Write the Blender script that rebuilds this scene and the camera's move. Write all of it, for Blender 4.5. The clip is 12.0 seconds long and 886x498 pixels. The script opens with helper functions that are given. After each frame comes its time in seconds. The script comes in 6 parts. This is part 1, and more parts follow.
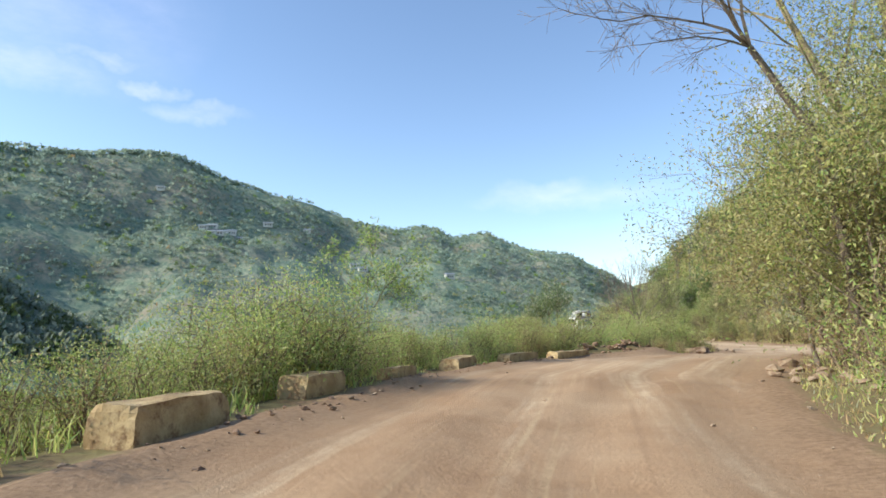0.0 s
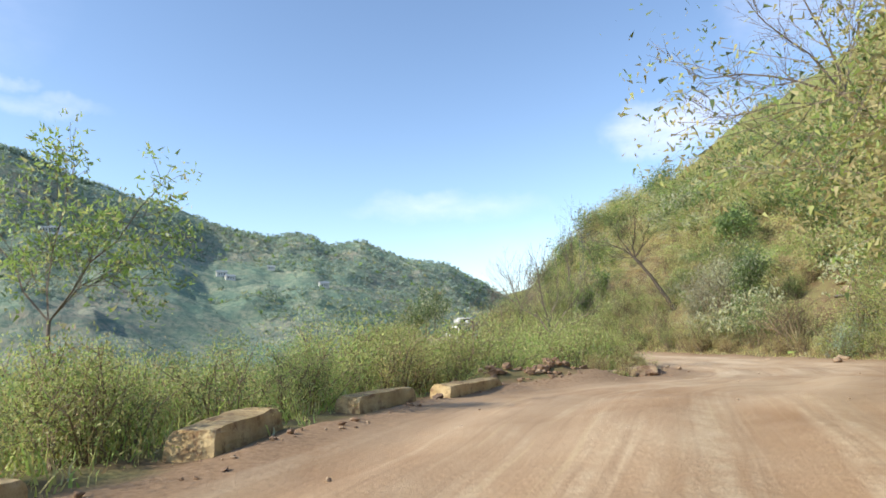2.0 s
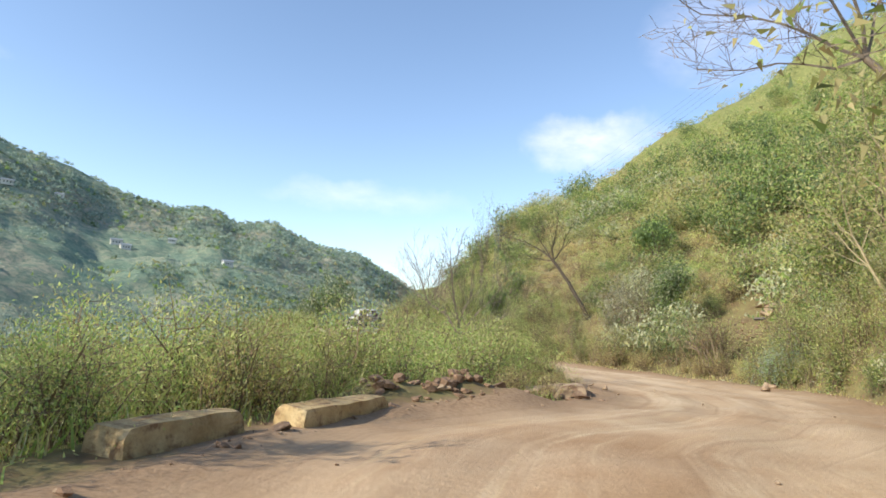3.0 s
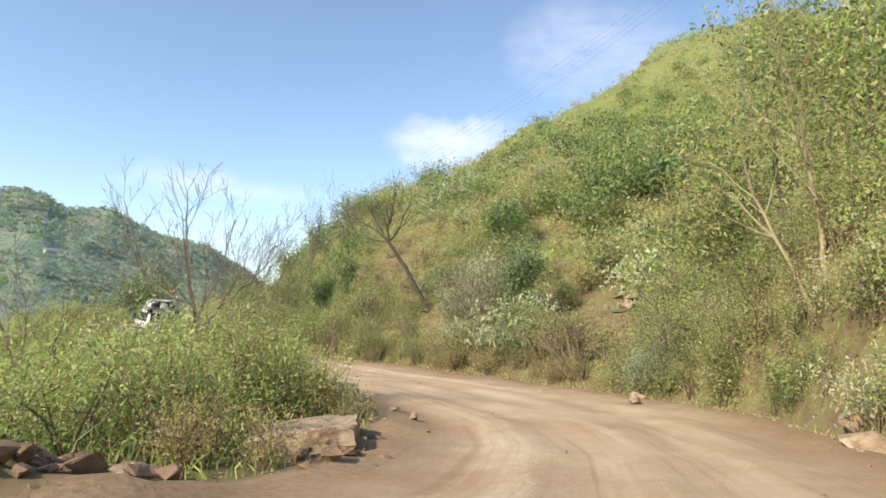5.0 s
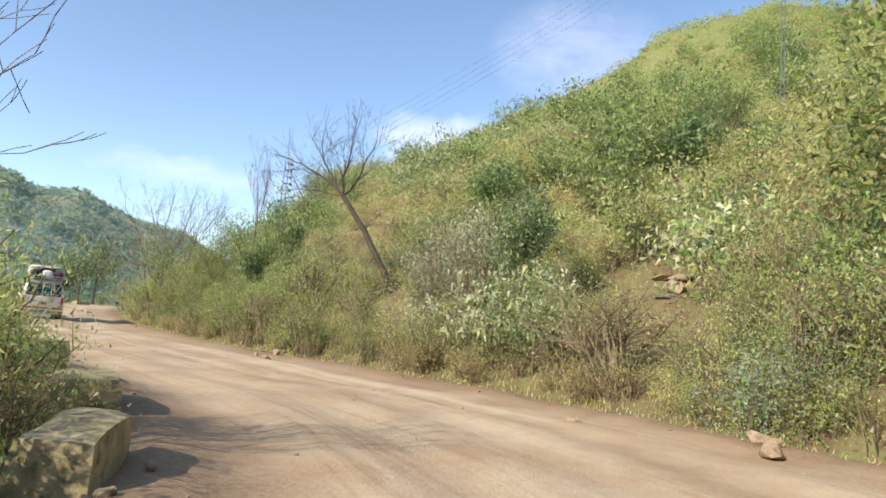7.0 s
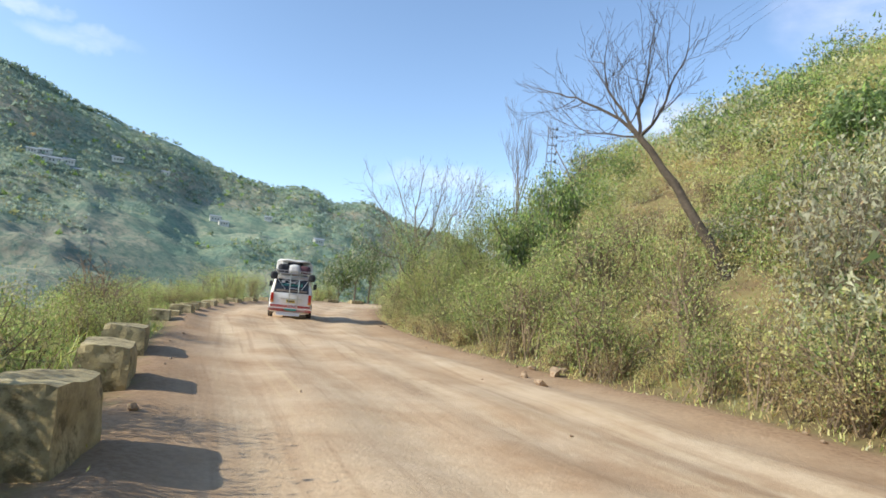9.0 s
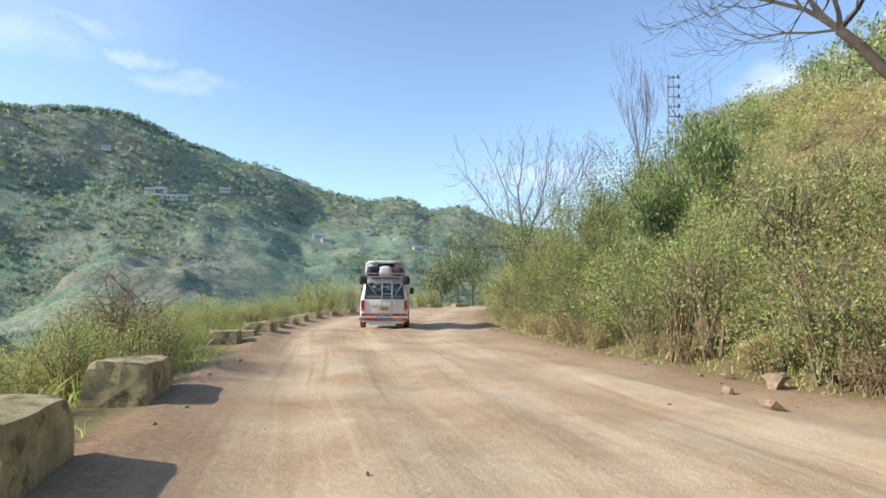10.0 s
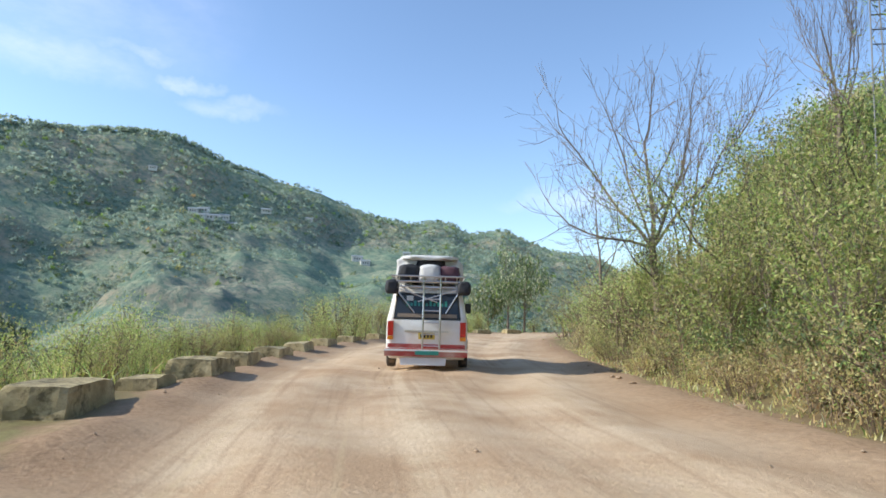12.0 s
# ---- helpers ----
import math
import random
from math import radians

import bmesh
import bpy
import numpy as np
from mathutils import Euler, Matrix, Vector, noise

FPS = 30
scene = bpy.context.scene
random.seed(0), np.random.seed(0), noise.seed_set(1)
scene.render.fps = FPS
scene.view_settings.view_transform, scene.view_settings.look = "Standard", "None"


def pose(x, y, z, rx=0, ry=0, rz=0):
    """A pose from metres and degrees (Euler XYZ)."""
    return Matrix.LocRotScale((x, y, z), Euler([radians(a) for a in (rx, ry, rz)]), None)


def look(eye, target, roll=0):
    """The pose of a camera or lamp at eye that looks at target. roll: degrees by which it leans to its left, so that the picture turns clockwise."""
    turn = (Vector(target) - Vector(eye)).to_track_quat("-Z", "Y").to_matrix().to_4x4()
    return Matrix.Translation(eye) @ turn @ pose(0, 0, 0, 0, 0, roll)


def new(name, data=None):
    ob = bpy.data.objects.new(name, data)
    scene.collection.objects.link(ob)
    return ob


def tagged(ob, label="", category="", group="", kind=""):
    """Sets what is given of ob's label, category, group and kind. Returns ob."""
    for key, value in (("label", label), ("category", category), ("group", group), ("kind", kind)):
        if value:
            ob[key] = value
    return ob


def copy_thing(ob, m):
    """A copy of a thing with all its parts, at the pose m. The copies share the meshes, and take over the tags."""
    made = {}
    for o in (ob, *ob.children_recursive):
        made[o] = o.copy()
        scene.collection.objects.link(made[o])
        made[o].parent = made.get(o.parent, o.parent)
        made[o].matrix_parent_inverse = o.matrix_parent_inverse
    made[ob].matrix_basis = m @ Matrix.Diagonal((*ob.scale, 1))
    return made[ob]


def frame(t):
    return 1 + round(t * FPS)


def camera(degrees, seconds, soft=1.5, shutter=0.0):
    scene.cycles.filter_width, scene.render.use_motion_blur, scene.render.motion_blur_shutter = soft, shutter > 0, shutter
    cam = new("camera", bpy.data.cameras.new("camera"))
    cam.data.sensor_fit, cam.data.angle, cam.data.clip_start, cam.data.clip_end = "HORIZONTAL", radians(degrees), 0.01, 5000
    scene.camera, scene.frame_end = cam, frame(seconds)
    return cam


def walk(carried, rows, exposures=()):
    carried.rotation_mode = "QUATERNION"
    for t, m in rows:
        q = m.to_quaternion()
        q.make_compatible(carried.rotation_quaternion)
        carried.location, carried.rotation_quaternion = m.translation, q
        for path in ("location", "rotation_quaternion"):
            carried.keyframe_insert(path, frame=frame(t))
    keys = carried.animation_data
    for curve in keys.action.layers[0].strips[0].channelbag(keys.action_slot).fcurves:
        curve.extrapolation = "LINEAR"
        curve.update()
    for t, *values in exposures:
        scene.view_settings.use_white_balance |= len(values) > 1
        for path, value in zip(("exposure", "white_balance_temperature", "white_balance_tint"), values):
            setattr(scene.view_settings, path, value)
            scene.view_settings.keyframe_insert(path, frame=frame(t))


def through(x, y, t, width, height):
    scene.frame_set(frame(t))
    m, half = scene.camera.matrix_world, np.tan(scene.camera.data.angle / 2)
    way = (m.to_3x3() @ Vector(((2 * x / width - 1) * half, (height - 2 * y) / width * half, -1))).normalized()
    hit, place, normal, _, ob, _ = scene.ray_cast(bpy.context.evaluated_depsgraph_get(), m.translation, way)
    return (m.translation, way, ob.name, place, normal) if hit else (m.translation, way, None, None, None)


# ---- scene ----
cam = camera(69.3, 12.0, 1.7)
PATH = [
    (0, (-0.239, -2.398, 1.148), (-0.49, -0.429, 1.397), -0.7),
    (0.5, (-0.396, 0.313, 1.161), (-0.582, 2.294, 1.36), -3.4),
    (1, (-0.368, 2.74, 1.233), (-0.485, 4.726, 1.44), -3.2),
    (1.5, (-0.233, 4.915, 1.288), (-0.201, 6.893, 1.585), -2.8),
    (2, (-0.097, 7.234, 1.252), (0.034, 9.212, 1.523), -1.5),
    (2.5, (0.192, 9.365, 1.233), (0.433, 11.327, 1.535), -1.0),
    (2.7, (0.367, 10.221, 1.271), (0.683, 12.179, 1.528), 1.1),
    (4.3, (2.848, 14.237, 1.499), (3.462, 16.123, 1.756), 2.6),
    (4.5, (3.32, 15.163, 1.506), (3.995, 17.029, 1.756), 3.1),
    (5, (4.612, 17.476, 1.437), (5.42, 19.286, 1.704), 2.8),
    (5.5, (5.743, 19.394, 1.38), (6.627, 21.17, 1.636), 4.2),
    (6, (6.816, 21.314, 1.349), (7.702, 23.088, 1.617), 4.6),
    (6.5, (7.837, 23.344, 1.151), (8.709, 25.109, 1.506), 5.2),
    (6.7, (8.151, 24.173, 1.137), (9.052, 25.932, 1.442), 4.6),
    (8.3, (9.811, 30.018, 1.266), (10.184, 31.973, 1.468), 6.9),
    (8.5, (9.848, 30.794, 1.275), (10.145, 32.762, 1.469), 6.5),
    (9, (10.006, 33.176, 1.209), (10.1, 35.165, 1.399), 5.1),
    (9.5, (9.945, 35.335, 1.183), (9.852, 37.326, 1.344), 2.5),
    (10, (9.698, 37.431, 1.124), (9.486, 39.411, 1.302), 0.3),
    (10.5, (9.259, 39.807, 1.067), (8.895, 41.765, 1.251), -0.7),
    (11, (8.742, 41.965, 1.037), (8.345, 43.911, 1.275), 0.1),
    (11.5, (8.209, 44.157, 1.08), (7.866, 46.109, 1.353), 2.2),
    (12, (7.781, 46.527, 1.147), (7.449, 48.483, 1.4), 1.6),
]
walk(cam, [(t, look(eye, target, roll)) for t, eye, target, roll in PATH],
     [(0, 0.74, 6350, 9), (2.7, 0.8, 6550, 10), (4.3, 0.82, 6900, 10), (6.7, 0.82, 6700, 10), (8.5, 0.8, 6450, 8), (9.5, 0.8, 6450, 8), (10.5, 0.78, 6400, 9), (12, 0.75, 6200, 9)])
SKY_STRENGTH, CLOUD, SUN_POWER = 0.15, (5.6, 5.5, 6.5, 1), 3.3

# ---------- world, sun, exposure ----------
SUN_AZ, SUN_EL = -106.0, 32.0          # degrees, azimuth from +y towards +x
world = bpy.data.worlds.new("world")
scene.world = world
world.use_nodes = True
wt = world.node_tree
wt.nodes.clear()


def wnode(kind, **values):
    n = wt.nodes.new(kind)
    for key, value in values.items():
        n.inputs[int(key[1:])].default_value = value
    return n


w_out, w_bg = wnode("ShaderNodeOutputWorld"), wnode("ShaderNodeBackground", i1=SKY_STRENGTH)
sky = wnode("ShaderNodeTexSky")
sky.sky_type, sky.sun_disc = "NISHITA", False
sky.sun_elevation, sky.sun_rotation = radians(SUN_EL), radians(SUN_AZ)
sky.air_density, sky.dust_density, sky.ozone_density, sky.altitude = 1.0, 0.6, 1.4, 900
w_coord = wnode("ShaderNodeTexCoord")


def wmath(op, a, b=None, c=None):
    n = wt.nodes.new("ShaderNodeMath")
    n.operation = op
    for slot, v in enumerate((a, b, c)):
        if v is None:
            continue
        if isinstance(v, (int, float)):
            n.inputs[slot].default_value = v
        else:
            wt.links.new(v, n.inputs[slot])
    return n.outputs[0]


warp_noise = wnode("ShaderNodeTexNoise", i2=7.0, i3=5.0, i4=0.6)
wt.links.new(w_coord.outputs["Generated"], warp_noise.inputs[0])
warp = wt.nodes.new("ShaderNodeVectorMath")
warp.operation = "MULTIPLY_ADD"
wt.links.new(warp_noise.outputs["Color"], warp.inputs[0])
warp.inputs[1].default_value = (0.16, 0.16, 0.10)
warp_bias = wt.nodes.new("ShaderNodeVectorMath")
warp_bias.operation = "ADD"
wt.links.new(w_coord.outputs["Generated"], warp_bias.inputs[0])
warp_bias.inputs[1].default_value = (-0.08, -0.08, -0.05)
wt.links.new(warp_bias.outputs[0], warp.inputs[2])


def wdot(direction):
    n = wt.nodes.new("ShaderNodeVectorMath")
    n.operation = "DOT_PRODUCT"
    wt.links.new(warp.outputs[0], n.inputs[0])
    n.inputs[1].default_value = direction
    return n.outputs["Value"]


cloud_noise = wnode("ShaderNodeTexNoise", i2=13.0, i3=7.0, i4=0.62)
cloud_map = wt.nodes.new("ShaderNodeMapping")
cloud_map.inputs["Scale"].default_value = (1, 1, 2.6)
wt.links.new(w_coord.outputs["Generated"], cloud_map.inputs[0])
wt.links.new(cloud_map.outputs[0], cloud_noise.inputs[0])
mask = None
# azimuth, elevation, half width and half height in degrees, density
for az, el, hw, hh, dens in ((24.8, 17.4, 7.0, 2.8, 0.6), (36.5, 24.8, 7.5, 5.0, 0.3), (-37.0, 21.8, 3.0, 0.9, 0.3), (-28.5, 18.6, 4.8, 1.2, 0.28),
                             (-44.0, 20.0, 8.5, 2.6, 0.32), (-33.0, 20.3, 3.4, 0.8, 0.4), (4.0, 11.2, 10.0, 1.6, 0.3), (16.0, 7.0, 16.0, 3.0, 0.12), (-46.0, 27.0, 17.0, 10.0, 0.2)):
    a, e = radians(az), radians(el)
    ahead = Vector((math.sin(a) * math.cos(e), math.cos(a) * math.cos(e), math.sin(e)))
    east = Vector((math.cos(a), -math.sin(a), 0))
    up = east.cross(ahead)
    u = wmath("DIVIDE", wdot(east), math.tan(radians(hw)))
    v = wmath("DIVIDE", wdot(up), math.tan(radians(hh)))
    r2 = wmath("ADD", wmath("MULTIPLY", u, u), wmath("MULTIPLY", v, v))
    front = wmath("GREATER_THAN", wdot(ahead), 0.3)
    m = wmath("MULTIPLY", wmath("MULTIPLY", wmath("POWER", wmath("MAXIMUM", wmath("SUBTRACT", 1.0, r2), 0.0), 1.3), front), dens)
    mask = m if mask is None else wmath("MAXIMUM", mask, m)
ragged = wmath("SUBTRACT", wmath("MULTIPLY", cloud_noise.outputs[0], 2.0), 0.35)
mask = wmath("MINIMUM", wmath("MAXIMUM", wmath("MULTIPLY", mask, wmath("MAXIMUM", ragged, 0.0)), 0.0), 1.0)
w_mix = wt.nodes.new("ShaderNodeMix")
w_mix.data_type = "RGBA"
wt.links.new(mask, w_mix.inputs["Factor"])
wt.links.new(sky.outputs[0], w_mix.inputs["A"])
w_mix.inputs["B"].default_value = CLOUD
wt.links.new(w_mix.outputs["Result"], w_bg.inputs[0])
wt.links.new(w_bg.outputs[0], w_out.inputs[0])

sun_data = bpy.data.lights.new("sun", "SUN")
sun_data.energy, sun_data.angle, sun_data.color = SUN_POWER, radians(0.6), (1.0, 0.94, 0.80)
sun = new("sun", sun_data)
_a, _e = radians(SUN_AZ), radians(SUN_EL)
sun.matrix_world = look((0, 0, 60), (-math.sin(_a) * math.cos(_e) * 9, -math.cos(_a) * math.cos(_e) * 9, 60 - math.sin(_e) * 9))


# ---------- materials ----------
def shader(name):
    m = bpy.data.materials.new(name)
    m.use_nodes = True
    return m, m.node_tree, m.node_tree.nodes["Principled BSDF"]


def node(t, kind, links=None, **values):
    n = t.nodes.new(kind)
    for key, value in values.items():
        n.inputs[key.replace("_", " ")].default_value = value
    for slot, source in (links or {}).items():
        t.links.new(source, n.inputs[slot])
    return n


def ramp(t, source, stops):
    n = t.nodes.new("ShaderNodeValToRGB")
    while len(n.color_ramp.elements) < len(stops):
        n.color_ramp.elements.new(0.5)
    for e, (at, c) in zip(n.color_ramp.elements, stops):
        e.position, e.color = at, (*c, 1) if len(c) == 3 else c
    t.links.new(source, n.inputs[0])
    return n.outputs[0]


def mix(t, factor, a, b, blend="MIX"):
    n = t.nodes.new("ShaderNodeMix")
    n.data_type, n.blend_type = "RGBA", blend
    for slot, v in (("Factor", factor), ("A", a), ("B", b)):
        if isinstance(v, (int, float)):
            n.inputs[slot].default_value = v
        elif isinstance(v, tuple):
            n.inputs[slot].default_value = (*v, 1)
        else:
            t.links.new(v, n.inputs[slot])
    return n.outputs["Result"]


def noise_of(t, scale, detail=5.0, rough=0.55, coord=None):
    c = coord or t.nodes.new("ShaderNodeTexCoord").outputs["Object"]
    return node(t, "ShaderNodeTexNoise", {"Vector": c}, Scale=scale, Detail=detail, Roughness=rough).outputs["Fac"]


def bump(t, p, height, strength=0.4, distance=0.02):
    b = node(t, "ShaderNodeBump", {"Height": height}, Strength=strength, Distance=distance)
    t.links.new(b.outputs[0], p.inputs["Normal"])


def plain(name, colour, rough=0.6, metal=0.0, vary=0.12, scale=6.0, relief=0.0, dirt=None):
    """A painted, plastic, cloth or metal surface with stains at two scales."""
    m, t, p = shader(name)
    big, fine = noise_of(t, scale), noise_of(t, scale * 9)
    low = tuple(c * (1 - vary) for c in colour)
    c = mix(t, big, colour, low)
    if dirt:
        c = mix(t, ramp(t, big, ((0.42, (0, 0, 0)), (0.7, (1, 1, 1)))), c, dirt)
    c = mix(t, ramp(t, fine, ((0.45, (0, 0, 0)), (0.8, (0.5, 0.5, 0.5)))), c, low)
    t.links.new(c, p.inputs["Base Color"])
    p.inputs["Roughness"].default_value, p.inputs["Metallic"].default_value = rough, metal
    if relief:
        bump(t, p, fine, relief)
    return m


def leaf_material(name, colours, through=0.42, rough=0.55):
    """Leaves: each one takes its own shade from the colours, and lets some light through."""
    m, t, p = shader(name)
    island = t.nodes.new("ShaderNodeNewGeometry").outputs["Random Per Island"]
    whole = t.nodes.new("ShaderNodeObjectInfo").outputs["Random"]
    mean = [sum(k[j] for k in colours) / len(colours) for j in range(3)]
    calm = [tuple(m + (v - m) * 0.62 for m, v in zip(mean, k)) for k in colours]
    c = ramp(t, island, [(i / max(1, len(calm) - 1), k) for i, k in enumerate(calm)])
    patch = noise_of(t, 0.35, 3.0)
    c = mix(t, ramp(t, patch, ((0.35, (0, 0, 0)), (0.7, (0.55, 0.55, 0.55)))), c, calm[-1])
    n = node(t, "ShaderNodeHueSaturation", {"Color": c})
    v = node(t, "ShaderNodeMapRange", {"Value": whole})
    v.inputs["To Min"].default_value, v.inputs["To Max"].default_value = 0.74, 1.3
    hue = node(t, "ShaderNodeMapRange", {"Value": node(t, "ShaderNodeMath", {0: whole}).outputs[0]})
    hue.inputs["To Min"].default_value, hue.inputs["To Max"].default_value = 0.475, 0.515
    t.links.new(hue.outputs[0], n.inputs["Hue"])
    t.links.new(v.outputs[0], n.inputs["Value"])
    t.links.new(n.outputs[0], p.inputs["Base Color"])
    p.inputs["Roughness"].default_value = rough
    tr = node(t, "ShaderNodeBsdfTranslucent", {"Color": n.outputs[0]})
    mx = t.nodes.new("ShaderNodeMixShader")
    mx.inputs[0].default_value = through
    t.links.new(p.outputs[0], mx.inputs[1])
    t.links.new(tr.outputs[0], mx.inputs[2])
    t.links.new(mx.outputs[0], t.nodes["Material Output"].inputs[0])
    return m


def ground_material():
    """Dusty clay road, and beyond its edges litter, dry grass and soil; "verge" is the distance outside the road."""
    m, t, p = shader("dusty_earth")
    pos = t.nodes.new("ShaderNodeNewGeometry").outputs["Position"]
    verge = t.nodes.new("ShaderNodeAttribute")
    verge.attribute_name = "verge"
    along = t.nodes.new("ShaderNodeAttribute")
    along.attribute_name = "track"
    big, mid, fine = noise_of(t, 0.22, 4, 0.6, pos), noise_of(t, 1.7, 6, 0.65, pos), noise_of(t, 14, 6, 0.7, pos)
    road = ramp(t, big, ((0.34, (0.31, 0.185, 0.10)), (0.5, (0.39, 0.245, 0.138)), (0.64, (0.46, 0.31, 0.185))))
    road = mix(t, ramp(t, mid, ((0.4, (0, 0, 0)), (0.8, (0.4, 0.4, 0.4)))), road, (0.49, 0.35, 0.215))
    road = mix(t, ramp(t, fine, ((0.55, (0, 0, 0)), (0.9, (0.35, 0.35, 0.35)))), road, (0.24, 0.15, 0.09))
    # pale hard-packed wheel tracks, streaked along the road
    streak = node(t, "ShaderNodeTexNoise", {"Vector": along.outputs["Vector"]}, Scale=1.0, Detail=6.0, Roughness=0.65).outputs["Fac"]
    pale = ramp(t, streak, ((0.52, (0, 0, 0)), (0.62, (0.55, 0.55, 0.55))))
    patchy = ramp(t, noise_of(t, 3.2, 6, 0.7, pos), ((0.35, (0.25, 0.25, 0.25)), (0.6, (1, 1, 1))))
    road = mix(t, mix(t, 1.0, pale, patchy, "MULTIPLY"), road, (0.66, 0.52, 0.345))
    dust = t.nodes.new("ShaderNodeAttribute")
    dust.attribute_name = "dust"
    sand = ramp(t, noise_of(t, 0.42, 6, 0.68, pos), ((0.36, (0.1, 0.1, 0.1)), (0.64, (1, 1, 1))))
    road = mix(t, mix(t, 1.0, dust.outputs["Color"], sand, "MULTIPLY"), road, (0.70, 0.565, 0.40))
    # tyre marks: narrow darker and paler lines that run with the road, broken into stretches
    squeeze = node(t, "ShaderNodeVectorMath", {0: along.outputs["Vector"]})
    squeeze.operation = "MULTIPLY"
    squeeze.inputs[1].default_value = (5.5, 2.2, 1.0)
    lines = node(t, "ShaderNodeTexNoise", {"Vector": squeeze.outputs[0]}, Scale=1.0, Detail=4.0, Roughness=0.6).outputs["Fac"]
    road = mix(t, ramp(t, lines, ((0.54, (0, 0, 0)), (0.66, (0.34, 0.34, 0.34)))), road, (0.27, 0.165, 0.095))
    road = mix(t, ramp(t, lines, ((0.30, (0.3, 0.3, 0.3)), (0.42, (0, 0, 0)))), road, (0.62, 0.48, 0.28))
    near_edge = node(t, "ShaderNodeMath", {0: verge.outputs["Fac"], 1: mid})
    near_edge.operation = "ADD"
    rim = node(t, "ShaderNodeMapRange", {"Value": near_edge.outputs[0]})
    rim.inputs["From Min"].default_value, rim.inputs["From Max"].default_value, rim.inputs["To Max"].default_value = -1.1, 0.2, 0.8
    road = mix(t, rim.outputs[0], road, ramp(t, fine, ((0.35, (0.19, 0.115, 0.065)), (0.65, (0.36, 0.235, 0.14)))))
    soil = ramp(t, mid, ((0.3, (0.13, 0.09, 0.05)), (0.5, (0.21, 0.155, 0.08)), (0.72, (0.34, 0.26, 0.14))))
    green = ramp(t, mid, ((0.4, (0, 0, 0)), (0.62, (0.5, 0.5, 0.5))))
    soil = mix(t, green, soil, (0.16, 0.18, 0.055))
    soil = mix(t, ramp(t, fine, ((0.45, (0, 0, 0)), (0.8, (0.5, 0.5, 0.5)))), soil, (0.11, 0.08, 0.045))
    grass = ramp(t, mid, ((0.3, (0.13, 0.15, 0.05)), (0.5, (0.20, 0.215, 0.075)), (0.7, (0.29, 0.28, 0.11))))
    high = node(t, "ShaderNodeMapRange", {"Value": verge.outputs["Fac"]})
    high.inputs["From Min"].default_value, high.inputs["From Max"].default_value, high.inputs["To Max"].default_value = 18.0, 45.0, 0.9
    soil = mix(t, high.outputs[0], soil, grass)
    edge = node(t, "ShaderNodeMath", {0: verge.outputs["Fac"], 1: mid})
    edge.operation = "ADD"
    out = ramp(t, edge.outputs[0], ((0.45, (0, 0, 0)), (0.95, (1, 1, 1))))
    t.links.new(mix(t, out, road, soil), p.inputs["Base Color"])
    p.inputs["Roughness"].default_value = 0.95
    p.inputs["Specular IOR Level"].default_value = 0.15
    h = node(t, "ShaderNodeMath", {0: mid, 1: fine})
    h.operation = "ADD"
    bump(t, p, h.outputs[0], 0.36, 0.05)
    return m


def mountain_material():
    """Scrub, pine, bare brown earth and terraced fields of a far slope, with distance haze put into the colours."""
    m, t, p = shader("hazed_wooded_slope")
    geo = t.nodes.new("ShaderNodeNewGeometry")
    pos = geo.outputs["Position"]
    big, mid, fine = noise_of(t, 0.009, 5, 0.6, pos), noise_of(t, 0.05, 8, 0.75, pos), noise_of(t, 0.14, 6, 0.8, pos)
    # all these tones are lifted and leaned to blue-green in place of airlight
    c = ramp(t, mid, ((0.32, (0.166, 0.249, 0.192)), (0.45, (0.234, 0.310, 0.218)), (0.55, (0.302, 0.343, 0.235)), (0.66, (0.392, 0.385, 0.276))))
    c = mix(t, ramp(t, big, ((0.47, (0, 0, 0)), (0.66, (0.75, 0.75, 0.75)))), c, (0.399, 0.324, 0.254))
    # terraces: level steps, broken up, with pale treads
    flat = node(t, "ShaderNodeVectorMath", {0: pos})
    flat.operation = "MULTIPLY"
    flat.inputs[1].default_value = (0.012, 0.012, 0.24)
    step = noise_of(t, 1.0, 3, 0.6, flat.outputs[0])
    field = ramp(t, noise_of(t, 0.016, 4, 0.6, pos), ((0.48, (0, 0, 0)), (0.6, (1, 1, 1))))
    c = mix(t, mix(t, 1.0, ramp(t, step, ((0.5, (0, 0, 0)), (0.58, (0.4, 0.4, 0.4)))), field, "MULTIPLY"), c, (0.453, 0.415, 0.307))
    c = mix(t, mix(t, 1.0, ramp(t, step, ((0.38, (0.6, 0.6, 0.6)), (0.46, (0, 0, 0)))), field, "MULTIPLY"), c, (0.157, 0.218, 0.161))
    # bare rock and earth where it is steep
    up = node(t, "ShaderNodeSeparateXYZ", {0: geo.outputs["Normal"]}).outputs["Z"]
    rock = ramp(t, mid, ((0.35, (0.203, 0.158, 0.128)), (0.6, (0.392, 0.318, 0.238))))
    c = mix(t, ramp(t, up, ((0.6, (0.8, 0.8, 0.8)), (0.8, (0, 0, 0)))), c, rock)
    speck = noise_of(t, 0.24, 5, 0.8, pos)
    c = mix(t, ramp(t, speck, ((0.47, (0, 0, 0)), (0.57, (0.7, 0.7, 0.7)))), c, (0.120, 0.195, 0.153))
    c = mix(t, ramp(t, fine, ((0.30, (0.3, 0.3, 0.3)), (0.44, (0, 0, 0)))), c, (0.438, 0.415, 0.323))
    t.links.new(c, p.inputs["Base Color"])
    p.inputs["Roughness"].default_value = 1.0
    p.inputs["Specular IOR Level"].default_value = 0.0
    bump(t, p, fine, 0.7, 4.0)
    return m


